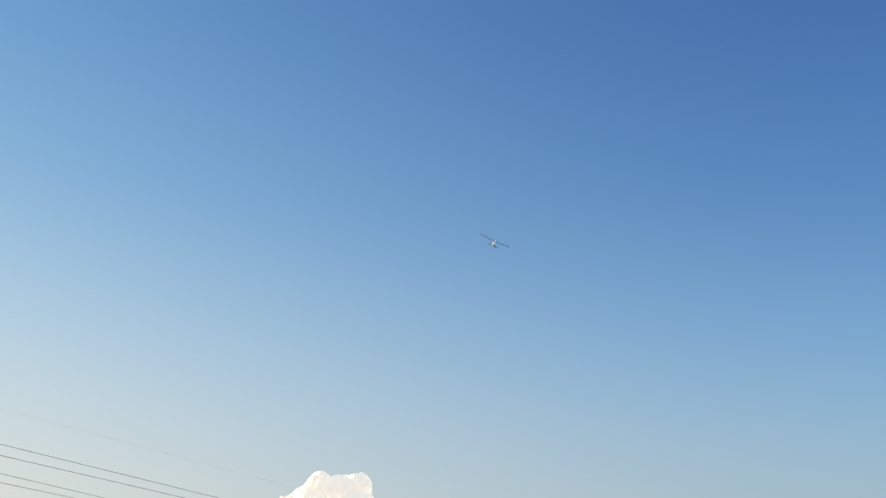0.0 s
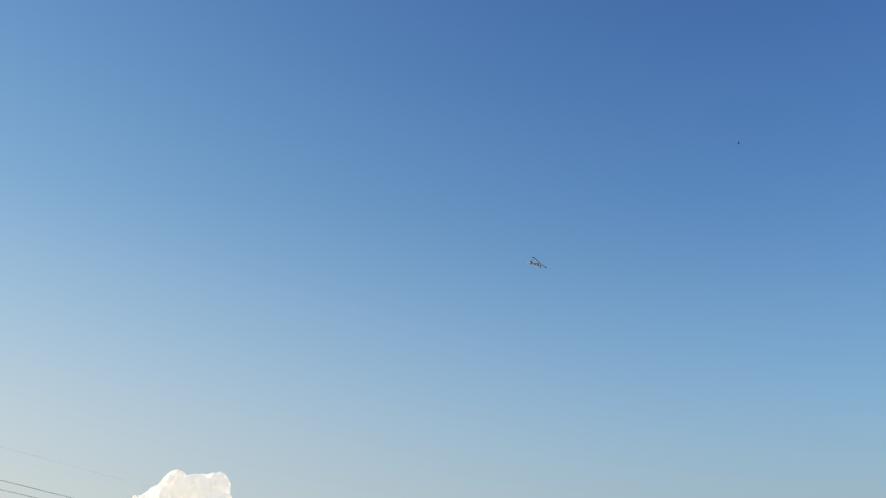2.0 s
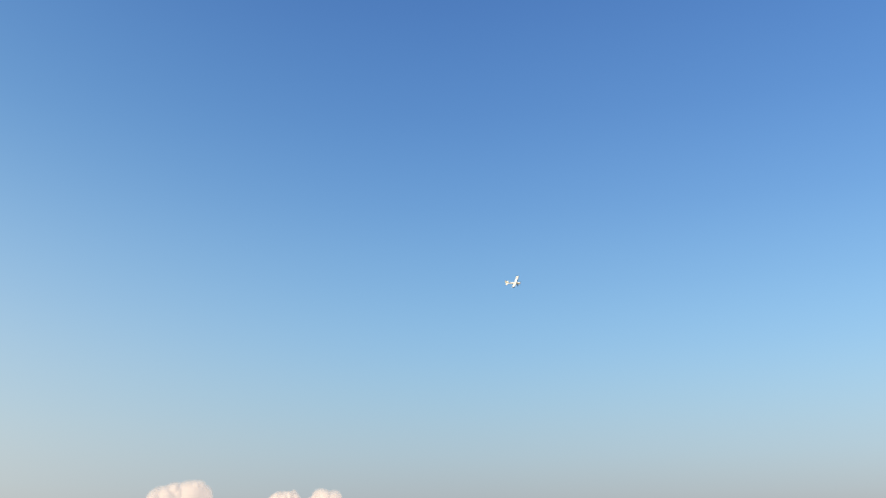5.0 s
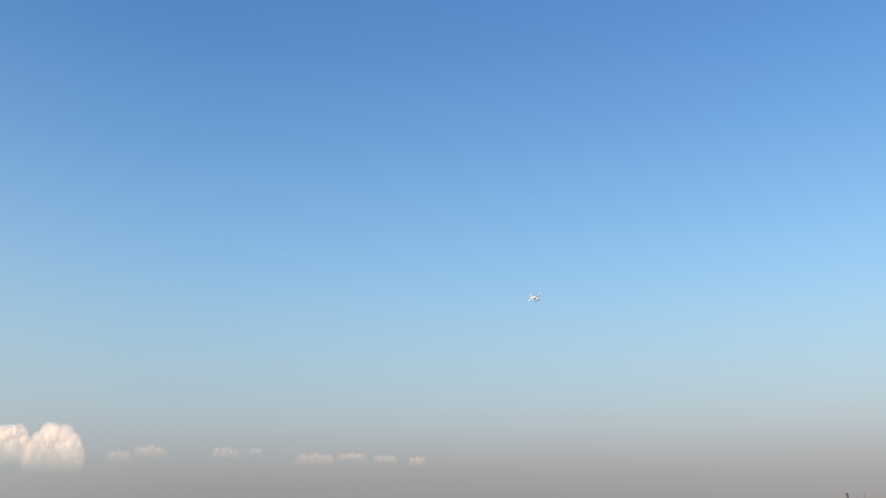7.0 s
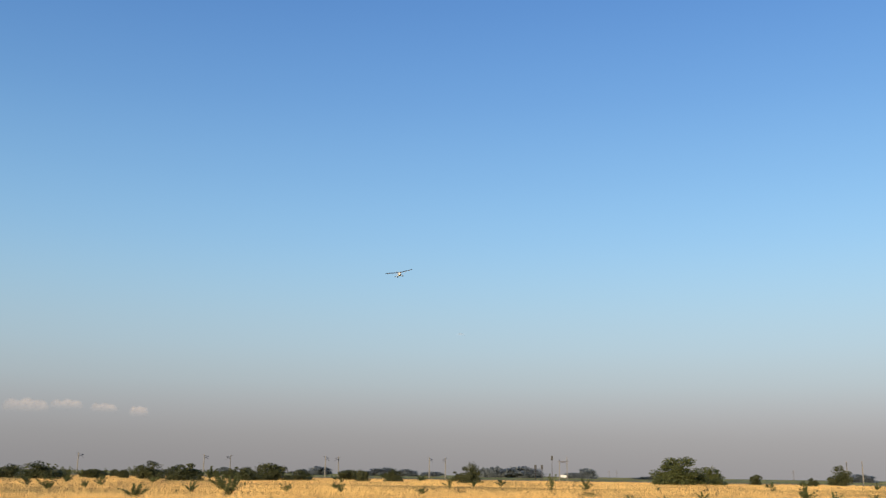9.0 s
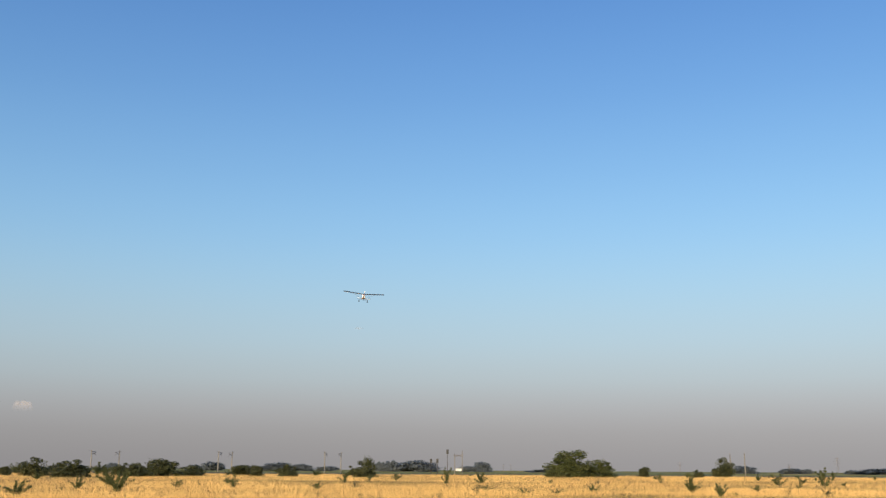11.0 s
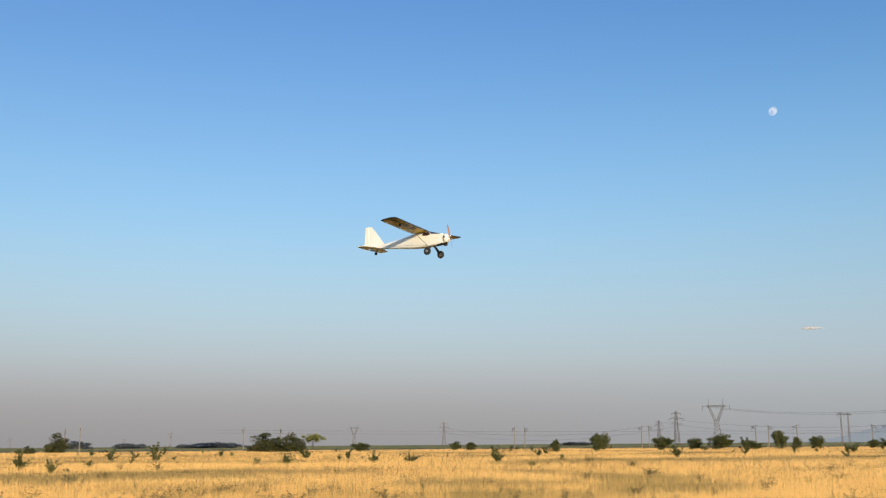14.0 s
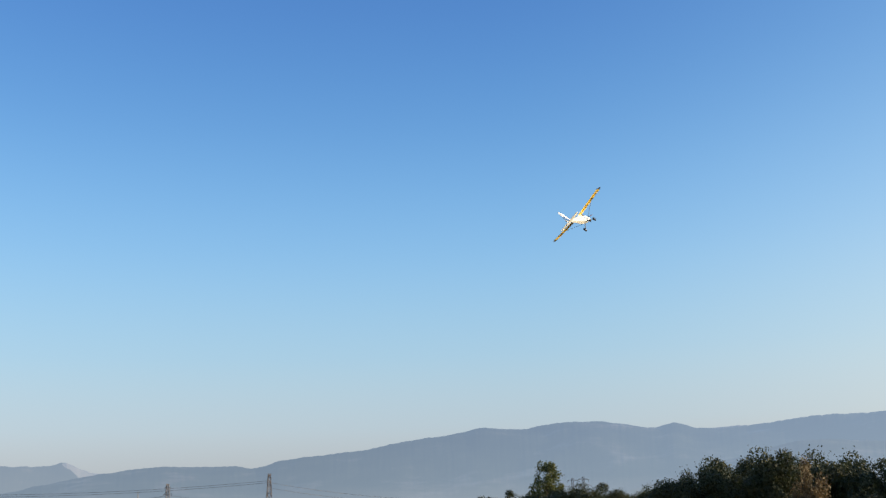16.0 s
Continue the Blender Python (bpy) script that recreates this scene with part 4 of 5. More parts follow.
def horned_pylon(h, label):
    """A narrow waist that opens into two horns with a beam between them."""
    ob = thing("power_pylon", (0, 0, 0), label, "pylon", "power pylons")
    waist = h * 0.52
    part("bracing", lattice_bm(bmesh.new(), waist, h * 0.10, h * 0.045, 0, 2.6, 0.085), M_STEEL, ob)
    for sx, sy in ((-1, -1), (1, -1), (1, 1), (-1, 1)):
        bm = bmesh.new()
        rod(bm, (sx * h * 0.10, sy * h * 0.10, -0.2), (sx * h * 0.045, sy * h * 0.045, waist), 0.16, 0.13, 4)
        part("leg", bm, M_STEEL, ob)
    for s in (-1, 1):
        bm = bmesh.new()
        for y in (-0.03, 0.03):
            for o in (0.0, 0.045):
                rod(bm, (s * h * (0.0 + o), y * h, waist), (s * h * (0.13 + o), y * h * 0.6, h * 0.84), 0.16, n=4)
            rod(bm, (s * h * 0.155, y * h * 0.6, h * 0.84), (s * h * 0.155, 0, h), 0.16, 0.1, 4)
        for k in range(6):
            a, b = k / 6, (k + 1) / 6
            rod(bm, (s * h * 0.13 * a, 0, waist + h * 0.32 * a), (s * h * (0.13 * b + 0.045), 0, waist + h * 0.32 * b), 0.07, n=4)
            rod(bm, (s * h * (0.13 * a + 0.045), 0, waist + h * 0.32 * a), (s * h * 0.13 * b, 0, waist + h * 0.32 * b), 0.07, n=4)
        part("horn", bm, M_STEEL, ob)
    bm = bmesh.new()
    for z in (0.83, 0.86):
        rod(bm, (-h * 0.3, 0, h * 0.845), (h * 0.3, 0, h * 0.845), 0.1, n=4)
        rod(bm, (-h * 0.2, 0, h * z), (h * 0.2, 0, h * z), 0.12, n=4)
    for k in range(10):
        x = -0.2 + 0.04 * k
        rod(bm, (x * h, 0, h * 0.83), ((x + 0.04) * h, 0, h * 0.86), 0.06, n=4)
    part("beam", bm, M_STEEL, ob)
    for x in (-0.29, 0.0, 0.29):
        bm = bmesh.new()
        rod(bm, (x * h, 0, h * 0.84), (x * h, 0, h * 0.77), 0.12, n=5)
        part("insulator", bm, M_DARK_METAL, ob)
    return ob


def portal_pylon(h, label):
    ob = thing("portal_pylon", (0, 0, 0), label, "pylon", "power pylons")
    for s in (-1, 1):
        bm = bmesh.new()
        lattice_bm(bm, h, 0.55, 0.4, 0, 1.8, 0.06)
        bmesh.ops.translate(bm, verts=bm.verts, vec=(s * h * 0.12, 0, 0))
        part("leg", bm, M_STEEL, ob)
    bm = bmesh.new()
    rod(bm, (-h * 0.24, 0, h * 0.94), (h * 0.24, 0, h * 0.94), 0.16, n=5)
    rod(bm, (-h * 0.24, 0, h * 0.98), (h * 0.24, 0, h * 0.98), 0.1, n=5)
    part("beam", bm, M_STEEL, ob)
    for x in (-0.22, 0.0, 0.22):
        bm = bmesh.new()
        rod(bm, (x * h, 0, h * 0.94), (x * h, 0, h * 0.87), 0.12, n=5)
        part("insulator", bm, M_DARK_METAL, ob)
    return ob


TOWER = tower_pylon(24, "grey steel lattice power pylon with three crossarms")
HORNED = horned_pylon(30, "grey steel lattice power pylon with two horns")
PORTAL = portal_pylon(22, "steel power pylon on two lattice legs")


def stand(model, at, turn):
    if model.get("placed"):
        return copy_thing(model, pose(*at, 0, 0, turn))
    model["placed"] = 1
    model.matrix_world = pose(*at, 0, 0, turn)
    return model


# kind, heading, distance, turn
for model, az, d, turn in ((HORNED, 145.2, 545, -80), (HORNED, 128.7, 695, -130), (HORNED, 108.6, 1430, -110), (TOWER, 143.85, 620, -150), (TOWER, 126.55, 746, -140),
                           (TOWER, 113.65, 1035, -120), (TOWER, 98.6, 1700, -100), (TOWER, 90.55, 2560, -90), (TOWER, 143.2, 870, -170), (TOWER, 125.6, 1050, -150), (PORTAL, 135.2, 780, -160),
                           (TOWER, 165.4, 570, -230), (TOWER, 170.8, 480, -250), (TOWER, 187.6, 670, -190), (TOWER, 188.2, 655, -190), (TOWER, 96.2, 3100, -100), (TOWER, 80.9, 3600, -80), (TOWER, 81.3, 3600, -80)):
    stand(model, spot(az, d), turn)
# this pylon's sunlit look is put into its lighter steel colour
tower_pylon(30, "lattice power pylon in pale steel that carries low sunlight as colour", M_SUN_STEEL).matrix_world = pose(*spot(31.55, 500), 0, 0, -40)
for model in (TOWER, HORNED, PORTAL):
    del model["placed"]


def cable(a, b, sag, radius, label, group):
    cu = bpy.data.curves.new("overhead_cable", "CURVE")
    cu.dimensions, cu.bevel_depth, cu.bevel_resolution = "3D", radius, 1
    sp = cu.splines.new("POLY")
    sp.points.add(24)
    for k in range(25):
        u = k / 24
        p = a.lerp(b, u)
        sp.points[k].co = (p.x, p.y, p.z - sag * 4 * u * (1 - u), 1)
    cu.materials.append(M_CABLE)
    tagged(new("overhead_cable", cu), label, "cable", group)


def span(az0, d0, z0, az1, d1, z1, sag, offs, r=0.055):
    for dx, dz in offs:
        cable(spot(az0, d0, z0 + dz) + Vector((dx, 0, 0)), spot(az1, d1, z1 + dz) + Vector((dx, 0, 0)), sag, r, "sagging power line between two pylons", "power lines")


span(145.2, 545, 24.0, 170.8, 480, 20.0, 5, ((0, 0), (0, 0.9)), 0.07)
span(128.7, 695, 24.0, 145.2, 545, 24.0, 7, ((0, 0), (3, 1.0)))
span(143.85, 620, 17.5, 165.4, 570, 18.0, 8, ((0, 0), (3, -0.7)), 0.07)
span(126.55, 746, 18, 143.85, 620, 17, 7, ((0, 0), (2, -3.5)))
span(113.65, 1035, 18, 126.55, 746, 17, 9, ((0, 0), (2, -4)))
span(165.4, 570, 18, 187.6, 670, 16, 9, ((0, 0), (2, -2)))
span(170.8, 480, 20, 187.6, 670, 19, 8, ((0, 0), (2, -2)))
span(101, 420, 8, 150, 600, 8, 1.5, ((0, 0), (0, -1.2)), 0.03)

# the line that crosses the sky near the sun
for z, az0, el0, az1, el1, r in ((16, 341.67, 10.06, 353.1, 8.17, 0.018), (15.2, 341.77, 9.5, 351.29, 8.06, 0.018), (14.2, 341.93, 8.6, 347.31, 7.77, 0.016), (13.6, 342.0, 8.15, 345.88, 7.64, 0.016), (19, 341.31, 11.85, 353.54, 9.66, 0.0035)):
    a, b = (spot(az, (z - EYE) / math.tan(radians(el)), z) for az, el in ((az0, el0), (az1, el1)))
    d = (b - a).normalized()
    cable(a - d * 120, b + d * 160, -0.0, r, "thin dark overhead power cable against the sky", "near power lines")


def utility_pole(az, d, h, arms, label):
    ob = thing("utility_pole", spot(az, d), label, "pole", "field poles", -az)
    bm = bmesh.new()
    rod(bm, (0, 0, -0.2), (0, 0, h), 0.19, 0.12, 8)
    part("post", bm, M_CONCRETE, ob)
    for k in range(arms):
        bm = bmesh.new()
        box(bm, 0, -0.16, h - 0.35 - 1.1 * k, 2.4 - 0.5 * k, 0.12, 0.14)
        part("crossarm", bm, M_RUSTY, ob)
        for x in (-1.05 + 0.2 * k, 1.05 - 0.2 * k):
            bm = bmesh.new()
            lathe(bm, [(0.04, 0), (0.1, 0.07), (0.05, 0.14), (0.1, 0.21), (0.03, 0.28)], 8, "z")
            part("insulator", bm, M_DARK_METAL, ob).location = (x, -0.16, h - 0.28 - 1.1 * k)


for az, d, h, arms in ((161.02, 400, 11.9, 2), (163.88, 400, 15.0, 0), (166.49, 520, 8.0, 1), (168.98, 520, 9.0, 1), (162.97, 520, 8.0, 2)):
    utility_pole(az, d, h, arms, "pale concrete utility pole beyond the meadow")


def loading_gantry():
    ob = thing("signal_gantry", spot(151.15, 430), "dark rusty steel gantry frame beside the railway", "gantry", turn=-151)
    for x in (-1.7, 1.7):
        bm = bmesh.new()
        for y in (-0.5, 0.5):
            rod(bm, (x, y, 0), (x, y, 6.6), 0.16, 0.14, 6)
        for k in range(5):
            rod(bm, (x, -0.5, 1.2 * k), (x, 0.5, 1.2 * k + 1.2), 0.07, n=4)
        part("column", bm, M_RUSTY, ob)
    bm = bmesh.new()
    box(bm, 0, 0, 6.7, 4.4, 1.4, 1.0)
    bmesh.ops.bevel(bm, geom=bm.edges[:], offset=0.1, segments=1, affect="EDGES")
    part("beam", bm, M_RUSTY, ob)
    bm = bmesh.new()
    lathe(bm, [(0.9, -0.4), (1.1, -0.2), (1.1, 0.2), (0.9, 0.4)], 14)
    part("pulley", bm, M_RUSTY, ob).location = (-0.8, 0, 7.2)


loading_gantry()


def white_van(az, d):
    ob = thing("van", spot(az, d, 0.5), "small white van parked by the railway", "van", turn=-az)
    bm = bmesh.new()
    box(bm, 0, 0, 1.2, 4.4, 1.8, 1.6)
    for v in bm.verts:
        if v.co.x > 0 and v.co.z > 1.5:
            v.co.x -= 0.9
    bmesh.ops.bevel(bm, geom=bm.edges[:], offset=0.15, segments=2, affect="EDGES")
    part("body", bm, M_PLASTER, ob)
    for x in (-1.4, 1.4):
        for y in (-0.85, 0.85):
            bm = bmesh.new()
            lathe(bm, [(0.2, -0.1), (0.36, -0.1), (0.36, 0.1), (0.2, 0.1)], 14)
            part("wheel", bm, M_RUBBER, ob).location = (x, y, 0.36)


white_van(78.41, 640)
white_van(151.0, 600)


def cow(az, d, turn, label):
    ob = thing("cow", spot(az, d), label, "cow", "grazing herd", turn)
    bm = bmesh.new()
    loft(bm, [[(x, w * math.cos(a), z + h * math.sin(a)) for a in [k * math.pi / 5 for k in range(10)]]
              for x, w, z, h in ((-0.85, 0.12, 1.05, 0.15), (-0.75, 0.28, 1.0, 0.33), (0, 0.36, 0.95, 0.4), (0.6, 0.28, 1.0, 0.36), (0.8, 0.15, 1.05, 0.2))])
    part("body", bm, M_HIDE, ob, smooth=True)
    bm = bmesh.new()
    loft(bm, [[(x, w * math.cos(a), z + w * math.sin(a)) for a in [k * math.pi / 4 for k in range(8)]] for x, w, z in ((0.7, 0.17, 1.1), (1.0, 0.15, 0.75), (1.2, 0.14, 0.5), (1.38, 0.09, 0.3))])
    part("head", bm, M_HIDE, ob, smooth=True)
    for x in (-0.6, 0.5):
        for y in (-0.2, 0.2):
            bm = bmesh.new()
            rod(bm, (x, y, 0), (x, y, 0.75), 0.06, 0.1, 6)
            part("leg", bm, M_HIDE, ob)


rnd = random.Random(12)
for k in range(22):
    cow(166.6 + k * 0.27 + rnd.uniform(-0.1, 0.1), 300 + rnd.uniform(-14, 14), rnd.uniform(0, 360), "grazing brown cow in a far herd")


def house(az, d, w, l, h):
    ob = thing("house", spot(az, d), "far white village house with a tiled roof", "house", "far village", rnd.uniform(0, 180))
    bm = bmesh.new()
    box(bm, 0, 0, h / 2, l, w, h)
    part("wall", bm, M_PLASTER, ob)
    bm = bmesh.new()
    loft(bm, [[(x, -w * 0.56, h), (x, w * 0.56, h), (x, 0, h + w * 0.35)] for x in (-l * 0.54, l * 0.54)])
    part("roof", bm, M_TILE_HAZED, ob)
    for k in range(3):
        for s in (-1, 1):
            bm = bmesh.new()
            box(bm, l * (-0.3 + 0.3 * k), s * w * 0.5, h * 0.55, l * 0.12, 0.12, h * 0.3)
            part("window", bm, M_BLACK_PLATE, ob)


for k in range(44):
    a = rnd.choice((146.5, 149.0, 150.5, 164.0, 166.0, 177.0, 180.0, 183.0)) + rnd.gauss(0, 1.3)
    house(a, rnd.uniform(2350, 2680), rnd.uniform(6, 9), rnd.uniform(8, 14), rnd.uniform(3, 6))


# ---- grass and weeds ----
def grass(name, material, label, seed, count, near, far, low, high, olive, az0=38, az1=186):
    """Standing blades, thinning out with distance, taller and shorter by patches; the olive patches are shared out."""
    rs = np.random.RandomState(seed)
    r = near * (far / near) ** (rs.rand(count) ** 1.3)
    a = np.radians(az0 + (az1 - az0) * rs.rand(count))
    x, y = r * np.sin(a), r * np.cos(a)
    rough = np.array([noise.noise((px * 0.045, py * 0.045, 7)) + 0.45 * noise.noise((px * 0.2, py * 0.2, 7)) + 0.4 * noise.noise((px * 0.8, py * 0.8, 4)) for px, py in zip(x.tolist(), y.tolist())])
    rough += np.clip((29.0 - r) / 5, 0, 1) * 0.4 + 0.06 * rs.randn(count)
    share = np.clip((rough - 0.1) * 6, 0.03, 0.85)
    keep = np.nonzero((rs.rand(count) < share) == olive)[0]
    x, y, r, rough = x[keep], y[keep], r[keep], rough[keep]
    n = len(x)
    wide = 0.0022 + 0.00008 * r
    h = (low + (high - low) * rs.rand(n) ** 1.3) * np.clip(0.8 + (0.5 if olive else -0.6) * rough, 0.45, 1.3)
    t = 1.15 + rs.randn(n) * 0.6
    lean = rs.randn(n, 2) * 0.12 * h[:, None]
    v = np.zeros((n, 3, 3))
    cx, sy = np.cos(t) * wide, np.sin(t) * wide
    v[:, 0] = np.stack([x - cx, y - sy, np.full(n, -0.12)], 1)
    v[:, 1] = np.stack([x + cx, y + sy, np.full(n, -0.12)], 1)
    v[:, 2] = np.stack([x + lean[:, 0], y + lean[:, 1], h], 1)
    f = np.arange(n * 3).reshape(n, 3)
    me = bpy.data.meshes.new(name)
    me.from_pydata(v.reshape(-1, 3).tolist(), [], f.tolist())
    me.materials.append(material)
    return tagged(new(name, me), label, "grass", kind="stuff")


grass("dry_grass", M_GRASS, "tall dry golden meadow grass", 3, 1110000, 21, 345, 0.16, 0.46, False)
grass("dry_grass", M_GRASS, "dry golden meadow grass behind the flying field", 5, 150000, 30, 345, 0.16, 0.46, False, 186, 398)
grass("olive_grass", M_GRASS_GREEN, "olive green tufts among the dry grass", 7, 790000, 21, 230, 0.12, 0.42, True)

rnd = random.Random(5)
for k in range(130):
    az, d = rnd.uniform(54, 168), rnd.uniform(27, 60) if k % 3 == 0 else rnd.uniform(50, 210)
    s = rnd.uniform(0.38, 0.62) if d < 60 else rnd.uniform(0.45, 0.9)
    plant("weed" if k % 2 else "low_weed", "weed", az, d, s * (rnd.uniform(0.5, 1.1) if k % 2 else rnd.uniform(1.4, 2.6)), s * (1 if k % 2 else 0.75), "dry brownish weed standing in the grass", "weed", "meadow weeds")


for k in range(160):
    az, d = rnd.uniform(54, 172), rnd.uniform(23, 36)
    tall = rnd.uniform(0.25, 0.55)
    plant("low_weed" if k % 2 else "weed", "weed", az, d, tall * rnd.uniform(0.9, 2.2), tall, "dull olive weed clump at the mown field's edge", "weed", "field edge weeds")


def litter(az, d, size, seed):
    """A crumpled scrap lying in the grass."""
    bm = bmesh.new()
    bmesh.ops.create_icosphere(bm, subdivisions=2, radius=size)
    for v in bm.verts:
        v.co *= 1 + 0.5 * noise.noise(v.co * (2.2 / size) + Vector((seed, 0, 0)))
        v.co.z = v.co.z * 0.6 + size * 0.5
    ob = new("litter", mesh_of("litter", bm, M_PLASTER))
    ob.matrix_world = pose(*spot(az, d, 0.1), 0, 0, seed * 40)
    tagged(ob, "crumpled scrap of white paper in the grass", "litter", "white litter")


litter(66.44, 24.8, 0.055, 3)
litter(74.23, 26.1, 0.06, 8)


# ---- the model aeroplane: x ahead, y to its left, z up ----
def wing_panel(s, plane):
    """One half of the wing: white above, yellow below, black tip, with an aileron."""
    def section(y, chord_le, chord_te, z):
        c = chord_le - chord_te
        up = [(0, 0), (0.02, 0.028), (0.12, 0.062), (0.3, 0.08), (0.6, 0.058), (1, 0.008)]
        lo = [(1, -0.004), (0.6, -0.012), (0.3, -0.02), (0.08, -0.022), (0.02, -0.015)]
        return [(chord_le - c * u, s * y, z + c * v) for u, v in up + lo]

    def z_at(y):
        return 0.118 + 0.07 * y / 0.962

    def panel(name, y0, y1, le, te, mats, label, steps=6):
        bm = bmesh.new()
        loft(bm, [section(y0 + (y1 - y0) * k / steps, le, te, z_at(y0 + (y1 - y0) * k / steps)) for k in range(steps + 1)])
        ob = part(name, bm, mats[0], plane, label)
        ob.data.materials.append(mats[1])
        ob.data.materials.append(M_BLACK)
        for p in ob.data.polygons:
            p.material_index = 1 if p.normal.z < -0.2 else 0
            # dark strip wrapped over the leading edge
            if len(p.vertices) == 4 and p.center.x > le - 0.02:
                p.material_index = 2
        return ob
    # the wing sits nose up on the fuselage
    rigged = pose(0.055, 0, 0.118, 0, -1.2, 0) @ pose(-0.055, 0, -0.118)
    wing = panel("wing", 0.0, 0.885, 0.055, -0.192, (M_WHITE, M_YELLOW), "white wing with a yellow underside")
    wing.matrix_basis = rigged
    bm = bmesh.new()
    rows = []
    for k in range(5):
        u = k / 4
        shrink = math.sqrt(max(0.02, 1 - u * u * 0.9))
        le, te, y = -0.06 + 0.116 * shrink, -0.06 - 0.175 * shrink, 0.885 + 0.077 * u
        rows.append([(x, yy, z_at(y) + (z - z_at(y)) * shrink) for x, yy, z in section(y, le, te, z_at(y))])
    loft(bm, rows)
    part("wing_tip", bm, M_BLACK, plane, "rounded black wing tip").matrix_basis = rigged
    # flap and aileron, hinged along the trailing edge
    for name, y0, y1 in (("flap", 0.07, 0.40), ("aileron", 0.408, 0.883)):
        bm = bmesh.new()
        rows = []
        for y in (y0, y1):
            z = z_at(y)
            rows.append([(-0.195, s * y, z + 0.008), (-0.232, s * y, z + 0.002), (-0.232, s * y, z - 0.001), (-0.195, s * y, z - 0.004)])
        loft(bm, rows)
        ob = part(name, bm, M_WHITE, plane)
        ob.matrix_basis = rigged
        ob.data.materials.append(M_YELLOW)
        for p in ob.data.polygons:
            p.material_index = 1 if p.normal.z < -0.2 else 0
    bm = bmesh.new()
    rod(bm, (-0.12, s * 0.60, z_at(0.6) - 0.022), (-0.205, s * 0.60, z_at(0.6) - 0.012), 0.0025)
    box(bm, -0.10, s * 0.60, z_at(0.6) - 0.016, 0.035, 0.02, 0.024)
    part("servo", bm, M_BLACK, plane, "black aileron servo and pushrod").matrix_basis = rigged
    # strut from the fuselage's lower edge to mid wing
    bm = bmesh.new()
    rod(bm, (0.03, s * 0.071, -0.09), (-0.03, s * 0.55, z_at(0.55) - 0.006), 0.0042, n=8)
    part("strut", bm, M_GREY, plane, "thin dark wing strut")
    # unreadable lettering below: dark bars, tops to the leading edge
    y = 0.86
    for k, w in enumerate((0.062, 0.066, 0.03, 0.058, 0.058, 0.058, 0.0, 0.056, 0.03)):
        if w:
            bm = bmesh.new()
            yc = (y - w / 2) if s < 0 else (1.0 - y + w / 2 + 0.02)
            deep = 0.10 if w > 0.031 or k == 8 else 0.02
            box(bm, -0.055, s * yc, z_at(yc) - 0.0085, deep * 0.92, w * 0.82, 0.003)
            part("marking", bm, M_BLACK, wing, "dark block marking")
        y -= w + 0.016 if w else 0.04


